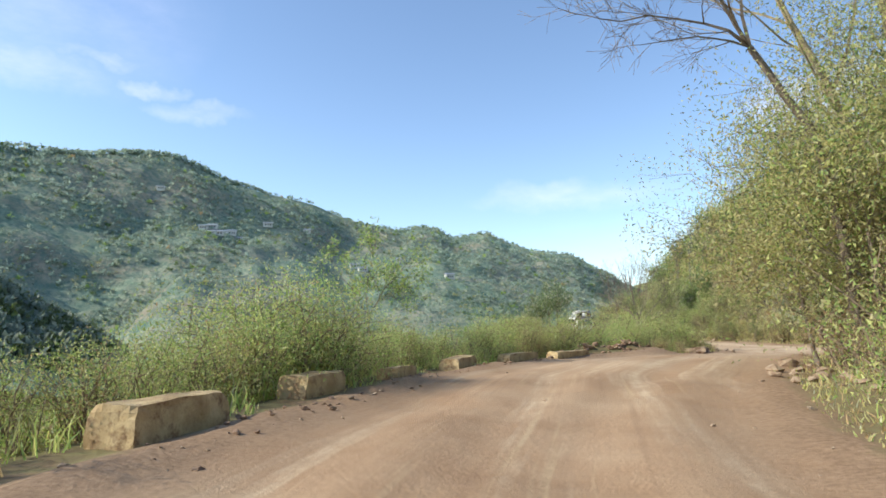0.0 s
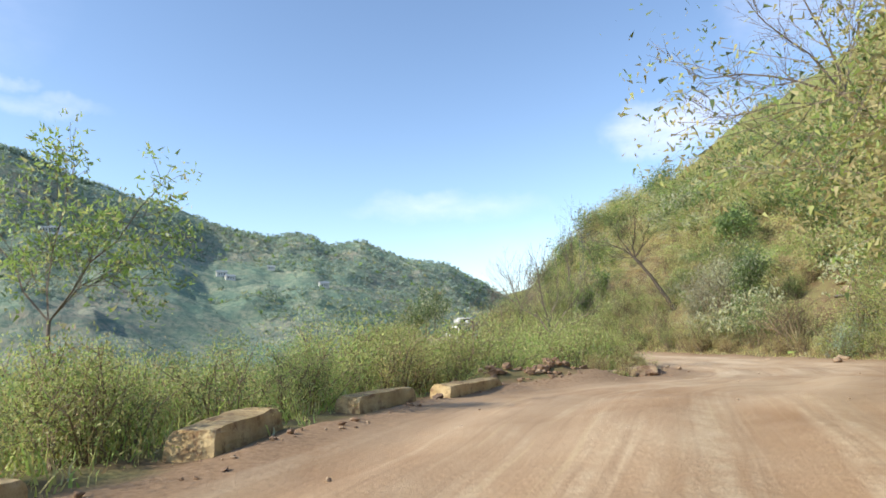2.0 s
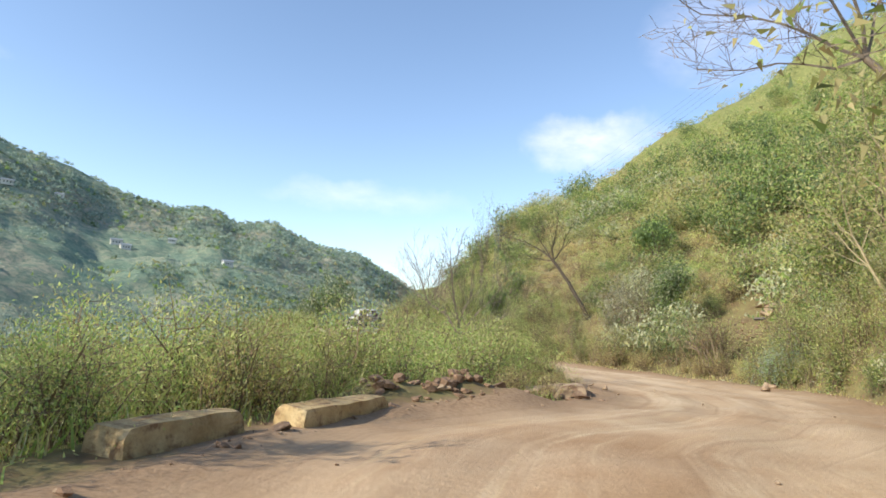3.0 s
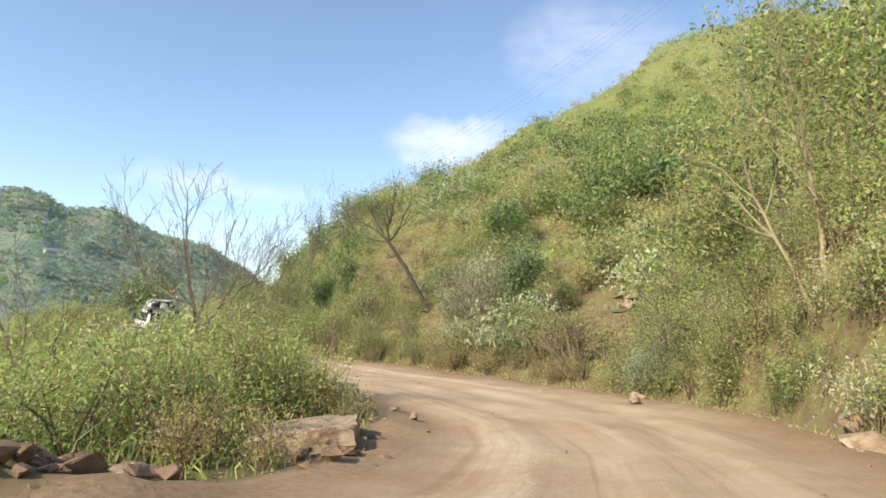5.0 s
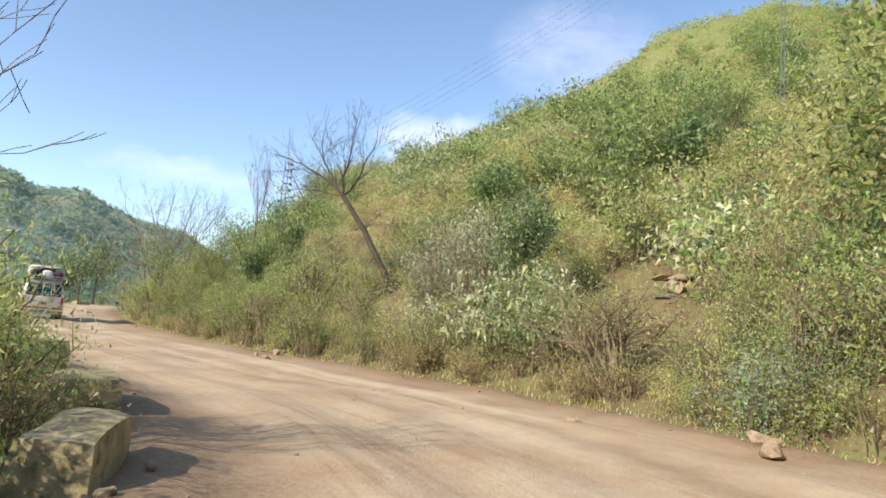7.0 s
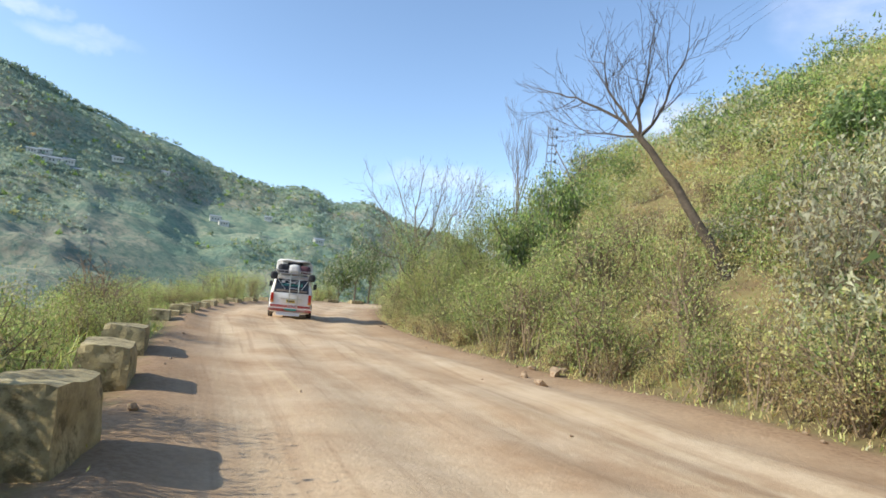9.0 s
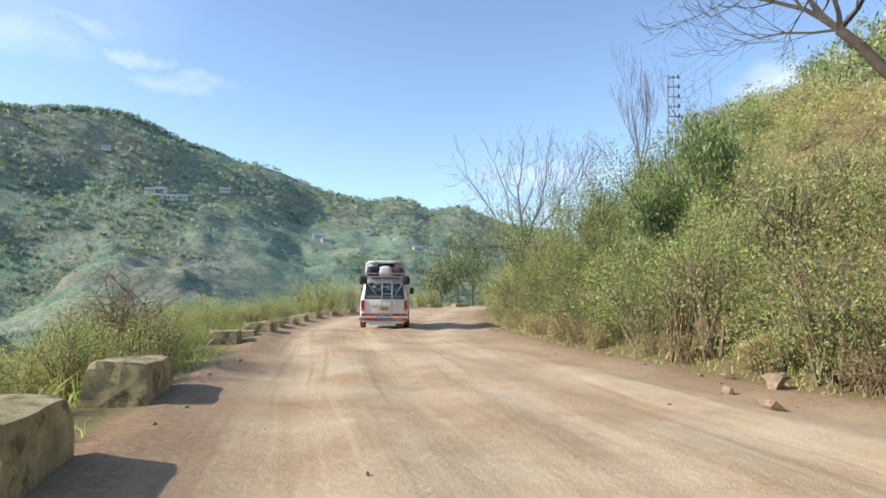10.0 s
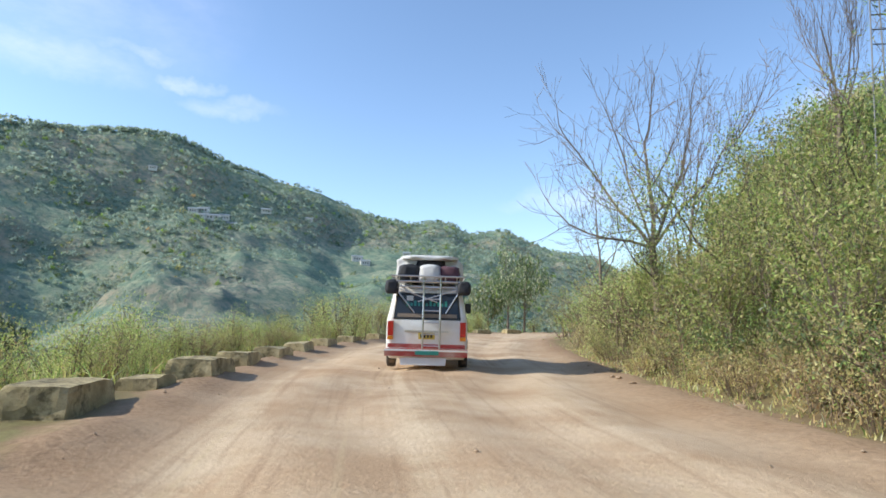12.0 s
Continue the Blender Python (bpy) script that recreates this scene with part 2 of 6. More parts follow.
def stone_material(name, colours, moss=None, relief=0.5, scale=3.0):
    m, t, p = shader(name)
    big, fine = noise_of(t, scale, 6, 0.65), noise_of(t, scale * 12, 6, 0.7)
    c = ramp(t, big, ((0.3, colours[0]), (0.55, colours[1]), (0.78, colours[2])))
    c = mix(t, ramp(t, fine, ((0.5, (0, 0, 0)), (0.8, (0.6, 0.6, 0.6)))), c, tuple(k * 0.55 for k in colours[0]))
    if moss:
        blot = noise_of(t, scale * 1.7, 5, 0.7)
        c = mix(t, ramp(t, blot, ((0.5, (0, 0, 0)), (0.62, (0.85, 0.85, 0.85)))), c, moss)
    t.links.new(c, p.inputs["Base Color"])
    p.inputs["Roughness"].default_value = 0.92
    bump(t, p, fine, relief, 0.02)
    return m


M_GROUND, M_MOUNTAIN = ground_material(), mountain_material()
M_CONCRETE = stone_material("old_concrete", ((0.33, 0.205, 0.085), (0.51, 0.37, 0.185), (0.67, 0.52, 0.29)), (0.20, 0.105, 0.05))
M_MOSSY = stone_material("mossy_concrete", ((0.25, 0.19, 0.09), (0.45, 0.36, 0.19), (0.62, 0.51, 0.31)), (0.13, 0.10, 0.045))
M_LEDGE = stone_material("dark_ledge_rock", ((0.10, 0.085, 0.07), (0.19, 0.16, 0.13), (0.30, 0.25, 0.2)), (0.08, 0.06, 0.05))
M_EARTH = stone_material("dry_earth", ((0.18, 0.11, 0.065), (0.29, 0.185, 0.115), (0.40, 0.27, 0.17)), None, 0.6)
M_ROCK = stone_material("clay_rock", ((0.28, 0.19, 0.12), (0.42, 0.31, 0.20), (0.55, 0.44, 0.31)), (0.22, 0.13, 0.08))
M_BARK = stone_material("grey_bark", ((0.15, 0.11, 0.08), (0.24, 0.19, 0.14), (0.34, 0.28, 0.21)), None, 0.6, 7.0)
M_STEM = stone_material("dark_bark", ((0.06, 0.045, 0.035), (0.11, 0.085, 0.06), (0.17, 0.13, 0.1)), None, 0.6, 7.0)
M_PALE_BARK = stone_material("pale_bark", ((0.30, 0.23, 0.13), (0.42, 0.34, 0.2), (0.52, 0.43, 0.27)), None, 0.6, 7.0)
M_TWIG = plain("dry_twig", (0.26, 0.19, 0.12), 0.9, vary=0.4)
L_GREEN = leaf_material("green_leaves", ((0.193, 0.265, 0.065), (0.264, 0.350, 0.086), (0.350, 0.448, 0.112), (0.455, 0.535, 0.148)))
L_BRIGHT = leaf_material("yellow_green_leaves", ((0.348, 0.373, 0.113), (0.476, 0.501, 0.150), (0.605, 0.597, 0.190), (0.722, 0.688, 0.251)))
L_OLIVE = leaf_material("olive_leaves", ((0.306, 0.288, 0.126), (0.416, 0.384, 0.166), (0.549, 0.487, 0.221), (0.663, 0.561, 0.278)))
L_STRAW = leaf_material("dry_straw", ((0.387, 0.295, 0.120), (0.501, 0.385, 0.158), (0.606, 0.479, 0.204), (0.615, 0.548, 0.258)), 0.42)
L_RUST = leaf_material("withered_leaves", ((0.334, 0.206, 0.108), (0.435, 0.268, 0.140), (0.535, 0.346, 0.186), (0.616, 0.422, 0.239)), 0.42)
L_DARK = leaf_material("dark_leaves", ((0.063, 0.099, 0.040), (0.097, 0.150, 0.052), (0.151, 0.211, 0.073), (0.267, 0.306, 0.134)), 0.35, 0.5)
L_GREY = leaf_material("grey_green_leaves", ((0.348, 0.351, 0.225), (0.447, 0.443, 0.282), (0.565, 0.546, 0.356), (0.696, 0.653, 0.455)), 0.42)
# pale bluish leaves: the haze over the valley is put into their colour
L_PINE = leaf_material("hazed_foliage", ((0.22, 0.32, 0.28), (0.29, 0.385, 0.31), (0.38, 0.45, 0.335), (0.49, 0.51, 0.38)), 0.5)
LEAVES = [L_GREEN, L_BRIGHT, L_OLIVE, L_STRAW, L_RUST, L_DARK, L_GREY, L_PINE]
GREEN, BRIGHT, OLIVE, STRAW, RUST, DARK, GREY, PINE = range(8)


# ---------- mesh tools ----------
rng = np.random.default_rng(11)


def mesh_from(name, verts, faces, materials, index=None, smooth=False):
    """A mesh from arrays of vertices and of quads or triangles."""
    verts, faces = np.asarray(verts, np.float32), np.asarray(faces, np.int32)
    me = bpy.data.meshes.new(name)
    me.vertices.add(len(verts))
    me.vertices.foreach_set("co", verts.ravel())
    k = faces.shape[1]
    me.loops.add(faces.size)
    me.loops.foreach_set("vertex_index", faces.ravel())
    me.polygons.add(len(faces))
    me.polygons.foreach_set("loop_start", np.arange(0, faces.size, k, dtype=np.int32))
    for m in materials:
        me.materials.append(m)
    if index is not None:
        me.polygons.foreach_set("material_index", np.asarray(index, np.int32))
    me.polygons.foreach_set("use_smooth", np.full(len(faces), smooth))
    me.update(calc_edges=True)
    me.validate()
    return me


def part(name, bm, material, parent, label=""):
    """Links a bmesh or a mesh as one object under a thing or a part."""
    if isinstance(bm, bmesh.types.BMesh):
        me = bpy.data.meshes.new(name)
        bm.to_mesh(me)
        bm.free()
        me.materials.append(material)
    else:
        me = bm
    ob = new(name, me)
    ob.parent = parent
    return tagged(ob, label) if label else ob


def empty(name, m=None):
    ob = new(name)
    ob.empty_display_size = 0.2
    if m is not None:
        ob.matrix_world = m
    return ob


def unit(v):
    return v / np.maximum(np.linalg.norm(v, axis=-1, keepdims=True), 1e-9)


def leaf_quads(p, size, wide=0.45, up=0.3, droop=None, simple=True):
    """Pointed leaves, tapered or as rhombs, at places p with lengths size, that lie in all directions."""
    n = len(p)
    d = rng.normal(size=(n, 3))
    d[:, 2] += up * 1.5
    if droop is not None:
        d = d * 0.35 + droop
    d = unit(d)
    s = unit(np.cross(d, rng.normal(size=(n, 3))))
    size = np.broadcast_to(size, n)[:, None]
    if simple:
        v = np.stack([p + s * size * wide * 0.5, p + d * size, p - s * size * wide * 0.5], 1)
        return v.reshape(-1, 3), np.arange(3 * n).reshape(n, 3)
    v = np.stack([p, p + d * size * 0.45 + s * size * wide * 0.5, p + d * size, p + d * size * 0.45 - s * size * wide * 0.5], 1)
    return v.reshape(-1, 3), np.arange(4 * n).reshape(n, 4)


def tubes(segments, sides=5):
    """Tapered round limbs from rows of two ends and two radii."""
    seg = np.array([[*a, *b, ra, rb] for a, b, ra, rb in segments], float)
    a, b, ra, rb = seg[:, :3], seg[:, 3:6], seg[:, 6], seg[:, 7]
    d = unit(b - a)
    ref = np.where(np.abs(d[:, 2:]) > 0.9, [[1.0, 0, 0]], [[0, 0, 1.0]])
    u = unit(np.cross(d, ref))
    w = np.cross(d, u)
    ang = np.linspace(0, 2 * np.pi, sides, endpoint=False)
    ring = u[:, None] * np.cos(ang)[None, :, None] + w[:, None] * np.sin(ang)[None, :, None]
    v = np.concatenate([a[:, None] + ring * ra[:, None, None], b[:, None] + ring * rb[:, None, None]], 1).reshape(-1, 3)
    i, j = np.arange(sides), (np.arange(sides) + 1) % sides
    f = np.stack([i, j, j + sides, i + sides], 1)
    f = (f[None] + (np.arange(len(seg)) * 2 * sides)[:, None, None]).reshape(-1, 4)
    return v, f


def cable(points, r, sides=4):
    """One thin round line through all the points."""
    p = np.array(points, float)
    d = unit(np.gradient(p, axis=0))
    u = unit(np.cross(d, [0.0, 0, 1.0]))
    w = np.cross(d, u)
    ang = np.linspace(0, 2 * np.pi, sides, endpoint=False)
    v = (p[:, None] + r * (u[:, None] * np.cos(ang)[None, :, None] + w[:, None] * np.sin(ang)[None, :, None])).reshape(-1, 3)
    i, j = np.arange(sides), (np.arange(sides) + 1) % sides
    f = np.stack([i, j, j + sides, i + sides], 1)
    return v, (f[None] + (np.arange(len(p) - 1) * sides)[:, None, None]).reshape(-1, 4)


def lattice_noise(x, y, cell, seed=0):
    """Smooth value noise from 0 to 1 over the plan."""
    def value(i, j):
        h = np.sin(i * 127.1 + j * 311.7 + seed * 74.7) * 43758.5453
        return h - np.floor(h)
    x, y = np.asarray(x) / cell, np.asarray(y) / cell
    i, j = np.floor(x), np.floor(y)
    u, v = x - i, y - j
    u, v = u * u * (3 - 2 * u), v * v * (3 - 2 * v)
    return (value(i, j) * (1 - u) + value(i + 1, j) * u) * (1 - v) + (value(i, j + 1) * (1 - u) + value(i + 1, j + 1) * u) * v


def rolling(x, y, cell, seed=0, octaves=4):
    return sum((lattice_noise(x, y, cell / 2**k, seed + k) - 0.5) / 1.9**k for k in range(octaves))


# ---------- the lie of the land ----------
LEFT_EDGE = np.array([(-200, -8), (-20, -4.6), (2.8, -3.6), (7, -3.1), (12.4, -2.6), (14.3, -1.7), (16, -1.0), (18, -0.1), (19.5, 0.6), (21, 2.2), (22, 4.0), (24, 6.2),
                      (26, 7.6), (28, 8.4), (30, 8.75), (33, 8.9), (36, 8.4), (38, 7.8), (41, 6.9), (45, 5.5), (50, 4.1), (53, 3.2), (57, 2.0), (61.4, 1.1), (66, 0.3),
                      (80, 0.0), (95, 1.0), (105, 5.0), (115, 9.0), (143, 17), (200, 37), (500, 140)], float)
RIGHT_EDGE = np.array([(-200, -2), (-20, 1.2), (4.2, 2.6), (10, 4.3), (14, 6.2), (17, 8.6), (20, 11.3), (24, 14.6), (28, 17.0), (32, 17.6), (36, 17.0), (38.5, 16.4),
                       (42.4, 15.0), (46, 13.5), (50, 11.9), (53, 10.6), (57, 9.7), (62, 8.95), (70, 8.2), (80, 7.7), (100, 9.2), (120, 16), (143, 24), (200, 45), (500, 150)], float)
ROAD_RISE = np.array([(-200, 0), (-5, 0), (5, 0.1), (10, 0.16), (14.5, 0.34), (18.5, 0.3), (21, 0.18), (24, 0.0), (28, -0.06), (32, -0.12), (36, -0.1), (40, -0.06),
                      (44, -0.02), (48, 0.05), (52, 0.15), (56, 0.25), (60, 0.32), (66, 0.45), (80, 0.75), (110, 1.2), (500, 6)], float)
BANK = np.array([(0, 0), (0.6, 0.06), (1.6, 0.45), (3, 1.2), (5, 2.3), (9, 4.6), (15, 8.5), (25, 14.9), (40, 23.2), (55, 32.0), (70, 41.2), (85, 49.5), (100, 54.8), (115, 57.5), (140, 58.0), (400, 42.0)], float)
DROP = np.array([(0, 0), (0.8, 0.03), (1.8, -0.15), (4, -1.0), (8, -3.0), (30, -11), (60, -15.5), (100, -16.6), (5000, -17)], float)


def edge_gap(x, y, edge):
    """Distance in plan to a road edge."""
    best = np.full(np.shape(x), 1e9)
    for (ya, xa), (yb, xb) in zip(edge[:-1], edge[1:]):
        vx, vy = xb - xa, yb - ya
        s = np.clip(((x - xa) * vx + (y - ya) * vy) / (vx * vx + vy * vy), 0, 1)
        best = np.minimum(best, (x - xa - s * vx) ** 2 + (y - ya - s * vy) ** 2)
    return np.sqrt(best)


def land(x, y):
    """Height of the land, and how far outside the road a place lies (negative on the road)."""
    x, y = np.asarray(x, float), np.asarray(y, float)
    gl, gr = edge_gap(x, y, LEFT_EDGE), edge_gap(x, y, RIGHT_EDGE)
    left, right = x < np.interp(y, *LEFT_EDGE.T), x > np.interp(y, *RIGHT_EDGE.T)
    z = np.interp(y, *ROAD_RISE.T)
    dip = np.clip(1 - gl / 4, 0, 1) * np.clip((23 - y) / 3, 0, 1)
    z = z - np.maximum(z - 0.1, 0) * dip
    along = np.interp(y, (-20, 14, 40, 60, 76, 88, 104, 120, 200), (0.65, 0.92, 0.92, 0.86, 0.91, 1.07, 1.26, 1.38, 1.40))
    crag = 4.0 * np.exp(-((y - 26.5) / 3.8) ** 2) * np.clip((gr - 0.5) / 1.1, 0, 1) * np.clip((9 - gr) / 6, 0, 1)
    rough = rolling(x, y, 7.0, 3) * np.clip((gr - 1) / 5, 0, 1) * 1.6 + rolling(x, y, 34.0, 9) * np.clip((gr - 8) / 25, 0, 1) * 8
    shoulder = 4.2 * np.exp(-((gr - 22) / 8.5) ** 2) * np.exp(-((y - 114) / 19) ** 2)
    z = np.where(right, z + np.interp(gr, *BANK.T) * along + rough + crag + shoulder, z)
    z = np.where(left, z + np.interp(gl, *DROP.T) + rolling(x, y, 9.0, 5) * np.clip((gl - 1.5) / 6, 0, 1) * 1.2, z)
    out = np.where(left, gl, np.where(right, gr, -np.minimum(gl, gr)))
    z = z + (rolling(x, y, 1.3, 21, 3) * 0.05 + rolling(x, y, 4.5, 23, 2) * 0.04) * np.clip(1.4 - np.abs(out + 1.2) / 6, 0, 1)
    # ruts that run with the road, and a low ridge of loose earth at both edges
    z = z + np.where(out < 0, 0.028 * np.sin(np.where(gl < gr, gl, 7 - gr) * 3.9 + rolling(x, y, 6, 31, 2) * 2.5) * np.clip(-out, 0, 1), 0)
    z = z + np.where(left | (gl < gr), 0.11, 0.07) * np.exp(-((out + 0.15) / 0.32) ** 2) * (0.3 + 1.1 * lattice_noise(x, y, 0.7, 41))
    z = z + 0.42 * (np.exp(-(((x - 3.6) / 1.2) ** 2 + ((y - 23.0) / 0.8) ** 2)) + 0.8 * np.exp(-(((x - 2.1) / 0.9) ** 2 + ((y - 22.2) / 0.7) ** 2))) * (0.5 + 0.9 * lattice_noise(x, y, 0.5, 47))
    return z, out, gl


def height(x, y):
    return float(land(np.array([x]), np.array([y]))[0][0])


def grid_lines(*spans):
    out = []
    for a, b, step in spans:
        out.append(np.arange(a, b, step))
    return np.concatenate(out)


def spread(start, end, count):
    """Lines that lie wider and wider apart."""
    k = np.linspace(0, 1, count + 1)[1:]
    return start + (end - start) * k**3


gx = np.concatenate([spread(-42, -2600, 24)[::-1], grid_lines((-42, -7, 1.4), (-7, 20, 0.28), (20, 100, 1.5)), spread(100, 2600, 16)])
gy = np.concatenate([spread(-22, -2600, 16)[::-1], grid_lines((-22, -3, 1.2), (-3, 72, 0.3), (72, 200, 2.0)), spread(200, 3400, 20)])
X, Y = np.meshgrid(gx, gy)
Z, OUT, GL = land(X.ravel(), Y.ravel())
nx, ny = len(gx), len(gy)
ids = np.arange(nx * ny).reshape(ny, nx)
quads = np.stack([ids[:-1, :-1], ids[:-1, 1:], ids[1:, 1:], ids[1:, :-1]], -1).reshape(-1, 4)
verts = np.stack([X.ravel(), Y.ravel(), Z], 1)
on_road = (OUT[quads].max(1) < 0.25) & (np.abs(verts[quads][:, :, 1].mean(1) - 60) < 130)
for name, pick, label, cat in (("road", on_road, "dusty tan clay road with pale wheel tracks and ruts", "road"),
                               ("ground", ~on_road, "sloping earth with dry grass and leaf litter", "ground")):
    used = np.unique(quads[pick])
    back = np.zeros(nx * ny, np.int32)
    back[used] = np.arange(len(used))
    me = mesh_from(name, verts[used], back[quads[pick]], [M_GROUND], smooth=True)
    me.attributes.new("verge", "FLOAT", "POINT").data.foreach_set("value", OUT[used].astype(np.float32))
    dusty = np.interp(verts[used, 1], (0, 9, 18, 26, 36, 46, 70), (0.0, 0.05, 0.35, 0.5, 0.5, 0.55, 0.65)).astype(np.float32)
    me.attributes.new("dust", "FLOAT", "POINT").data.foreach_set("value", dusty)
    track = np.stack([GL[used] * 1.15, verts[used, 1] * 0.06, np.zeros(len(used))], 1)
    me.attributes.new("track", "FLOAT_VECTOR", "POINT").data.foreach_set("vector", track.astype(np.float32).ravel())
    tagged(new(name, me), label, cat, kind="structure")

# far slopes beyond the valley: azimuth, elevation of the crest as seen from the road, its distance
CREST = np.array([(-150, 6, 900), (-110, 10, 900), (-75, 13, 900), (-60, 13.8, 900), (-46, 14.4, 900), (-39, 14.5, 930), (-35.5, 15.0, 950), (-32.3, 15.2, 980), (-29.5, 14.4, 1000),
                  (-27, 13.2, 1040), (-24, 12.4, 1060), (-20, 11.6, 1100), (-17, 10.3, 1130), (-15, 9.9, 1150), (-12, 9.3, 1180), (-9.7, 9.55, 1200), (-8.3, 9.3, 1210), (-7, 8.6, 1220),
                  (-5, 8.75, 1290), (-3.7, 8.9, 1300), (-2, 8.1, 1300), (0.4, 7.2, 1300), (4, 6.7, 1300), (6, 5.6, 1300), (8, 4.4, 1350), (12, 2.5, 1400), (20, 1.0, 1500), (35, 0.5, 1500)], float)
M_O, NEARER = (4.0, 22.0), 0.68


def far_slope(az, r):
    el, rr = np.interp(az, CREST[:, 0], CREST[:, 1]), np.interp(az, CREST[:, 0], CREST[:, 2])
    top = rr * np.tan(np.radians(el)) - 3.0
    r0 = 560 + 50 * np.sin(np.radians(az * 5)) + 20 * np.sin(np.radians(az * 17)) - 150 * np.clip((-55 - az) / 30, 0, 1)
    u = (r - r0) / (rr - r0)
    z = np.where(u < 1, -25 + (top + 25) * np.clip(u, 0, 1) ** 0.92, top * (1 - 0.55 * (u - 1)))
    x, y = M_O[0] + r * np.sin(np.radians(az)), M_O[1] + r * np.cos(np.radians(az))
    spur = np.abs(rolling(x, y, 300, 61, 4)) * -55 + 12
    z = z + spur * np.clip(u * (1 - u) * 4, 0, 1) + rolling(x, y, 40, 71, 3) * 11 * np.clip(u * 4, 0, 1) * np.clip((1.03 - u) * 8, 0.25, 1)
    # a nearer wooded spur that comes down to the river
    near = -25 + 54 * np.clip((-35.5 - az) / 13, 0, 1) ** 0.8 * np.exp(-((r - 350) / 75) ** 2) + rolling(x, y, 30, 91, 3) * 4
    z = np.maximum(z, np.where(az < -35.5, near, -60))
    # a rocky knoll below the hamlet, steeper on one flank
    lean = np.where(az < -31, 6.0, 11.0)
    knoll = -25 + (46 + rolling(x, y, 90, 97, 4) * 60) * np.exp(-(np.abs(az + 31) / lean) ** 2) * np.exp(-((r - 610) / 130) ** 2)
    z = np.maximum(z, knoll)
    return M_O[0] + (x - M_O[0]) * NEARER, M_O[1] + (y - M_O[1]) * NEARER, 1.2 + (z - 1.2) * NEARER


m_az = np.arange(-150, 36, 0.28)
m_r = np.concatenate([np.linspace(240, 1310, 150), np.linspace(1340, 1900, 14)])
A, R = np.meshgrid(m_az, m_r)
mx, my, mz = far_slope(A.ravel(), R.ravel())
ids = np.arange(A.size).reshape(A.shape)
mq = np.stack([ids[:-1, :-1], ids[:-1, 1:], ids[1:, 1:], ids[1:, :-1]], -1).reshape(-1, 4)[:, ::-1]
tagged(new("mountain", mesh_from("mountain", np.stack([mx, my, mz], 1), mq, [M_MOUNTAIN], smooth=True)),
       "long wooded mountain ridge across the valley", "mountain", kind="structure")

# ---------- vegetation ----------
# road-side corners at the two ends (x, y), width, height of the top over the ground, kind of surface
BLOCKS = [(-3.8, 3.15, -3.62, 4.75, 0.55, 0.42), (-3.5, 6.95, -3.28, 8.35, 0.52, 0.42), (-2.85, 10.7, -2.68, 12.1, 0.5, 0.3), (-1.95, 13.75, -1.62, 15.7, 0.5, 0.36),
          (-0.75, 17.2, 0.15, 18.5, 0.5, 0.34), (0.75, 18.9, 1.95, 20.6, 0.5, 0.32), (8.55, 29.9, 8.8, 31.2, 0.5, 0.42), (8.75, 33.5, 8.55, 35, 0.75, 0.44), (7.95, 37.3, 7.75, 38.4, 0.62, 0.6),
          (6.92, 40.75, 6.56, 41.85, 0.6, 0.52), (5.72, 44.2, 5.25, 45.6, 0.7, 0.48), (3.25, 52.1, 2.85, 53.4, 0.66, 0.34), (2.75, 54.3, 2.6, 55, 0.55, 0.21), (2.55, 56, 2.25, 57.4, 0.75, 0.33),
          (1.95, 58.4, 1.75, 59.5, 0.65, 0.31), (1.55, 60.8, 1.35, 62.2, 0.65, 0.29), (1.1, 63.6, 0.9, 64.9, 0.65, 0.29), (0.7, 66.6, 0.6, 67.9, 0.65, 0.29), (0.45, 70, 0.4, 71.4, 0.65, 0.29),
          (0.4, 74, 0.4, 75.4, 0.65, 0.29), (0.4, 78, 0.45, 79.4, 0.65, 0.29), (0.6, 83, 0.7, 84.4, 0.65, 0.29), (1, 88, 1.3, 89.4, 0.65, 0.29), (2.2, 96.5, 3.2, 97.6, 0.65, 0.29), (4.2, 100.5, 5.4, 102, 0.65, 0.33)]
# bare places: the slab, the fallen parapet, the eroded edge (x, y, radius)
CLEAR = [(6.7, 25.6, 1.15), (6.5, 26.9, 1.0), (7.3, 25.0, 1.1), (22.6, 39.9, 1.6), (21.4, 38.4, 1.5), (20.3, 36.9, 1.2), (19.6, 35.6, 0.8), (16.7, 46.7, 0.6), (17.4, 47.6, 0.6), (2.4, 21.8, 0.9), (3.3, 22.3, 0.9), (4.2, 22.8, 0.9), (5.2, 10.4, 0.6)]
for xa, ya, xb, yb, wide, tall in BLOCKS:
    CLEAR += [(xa - 0.25, ya - 0.45, 0.5), (xa - 0.2, ya, 0.42), ((xa + xb) / 2 - 0.2, (ya + yb) / 2, 0.42), (xb - 0.2, yb, 0.4), (xa + 0.1, ya - 1.0, 0.4)]
def scatter_leaves(centres, radii, counts, sizes, kinds, flat=0.8, shell=0.6, wide=0.45):
    """Leaves round many clump centres, as one set of arrays."""
    who = np.repeat(np.arange(len(centres)), counts)
    d = unit(rng.normal(size=(len(who), 3)))
    d[:, 2] = np.abs(d[:, 2]) * 1.1 - 0.15
    r = radii[who] * (shell + (1 - shell) * rng.random(len(who))) * (0.75 + 0.5 * rng.random(len(who)))
    p = centres[who] + d * r[:, None] * np.array([1, 1, flat])
    v, f = leaf_quads(p, sizes[who] * (0.6 + 0.8 * rng.random(len(who))), wide)
    return v, f, kinds[who]


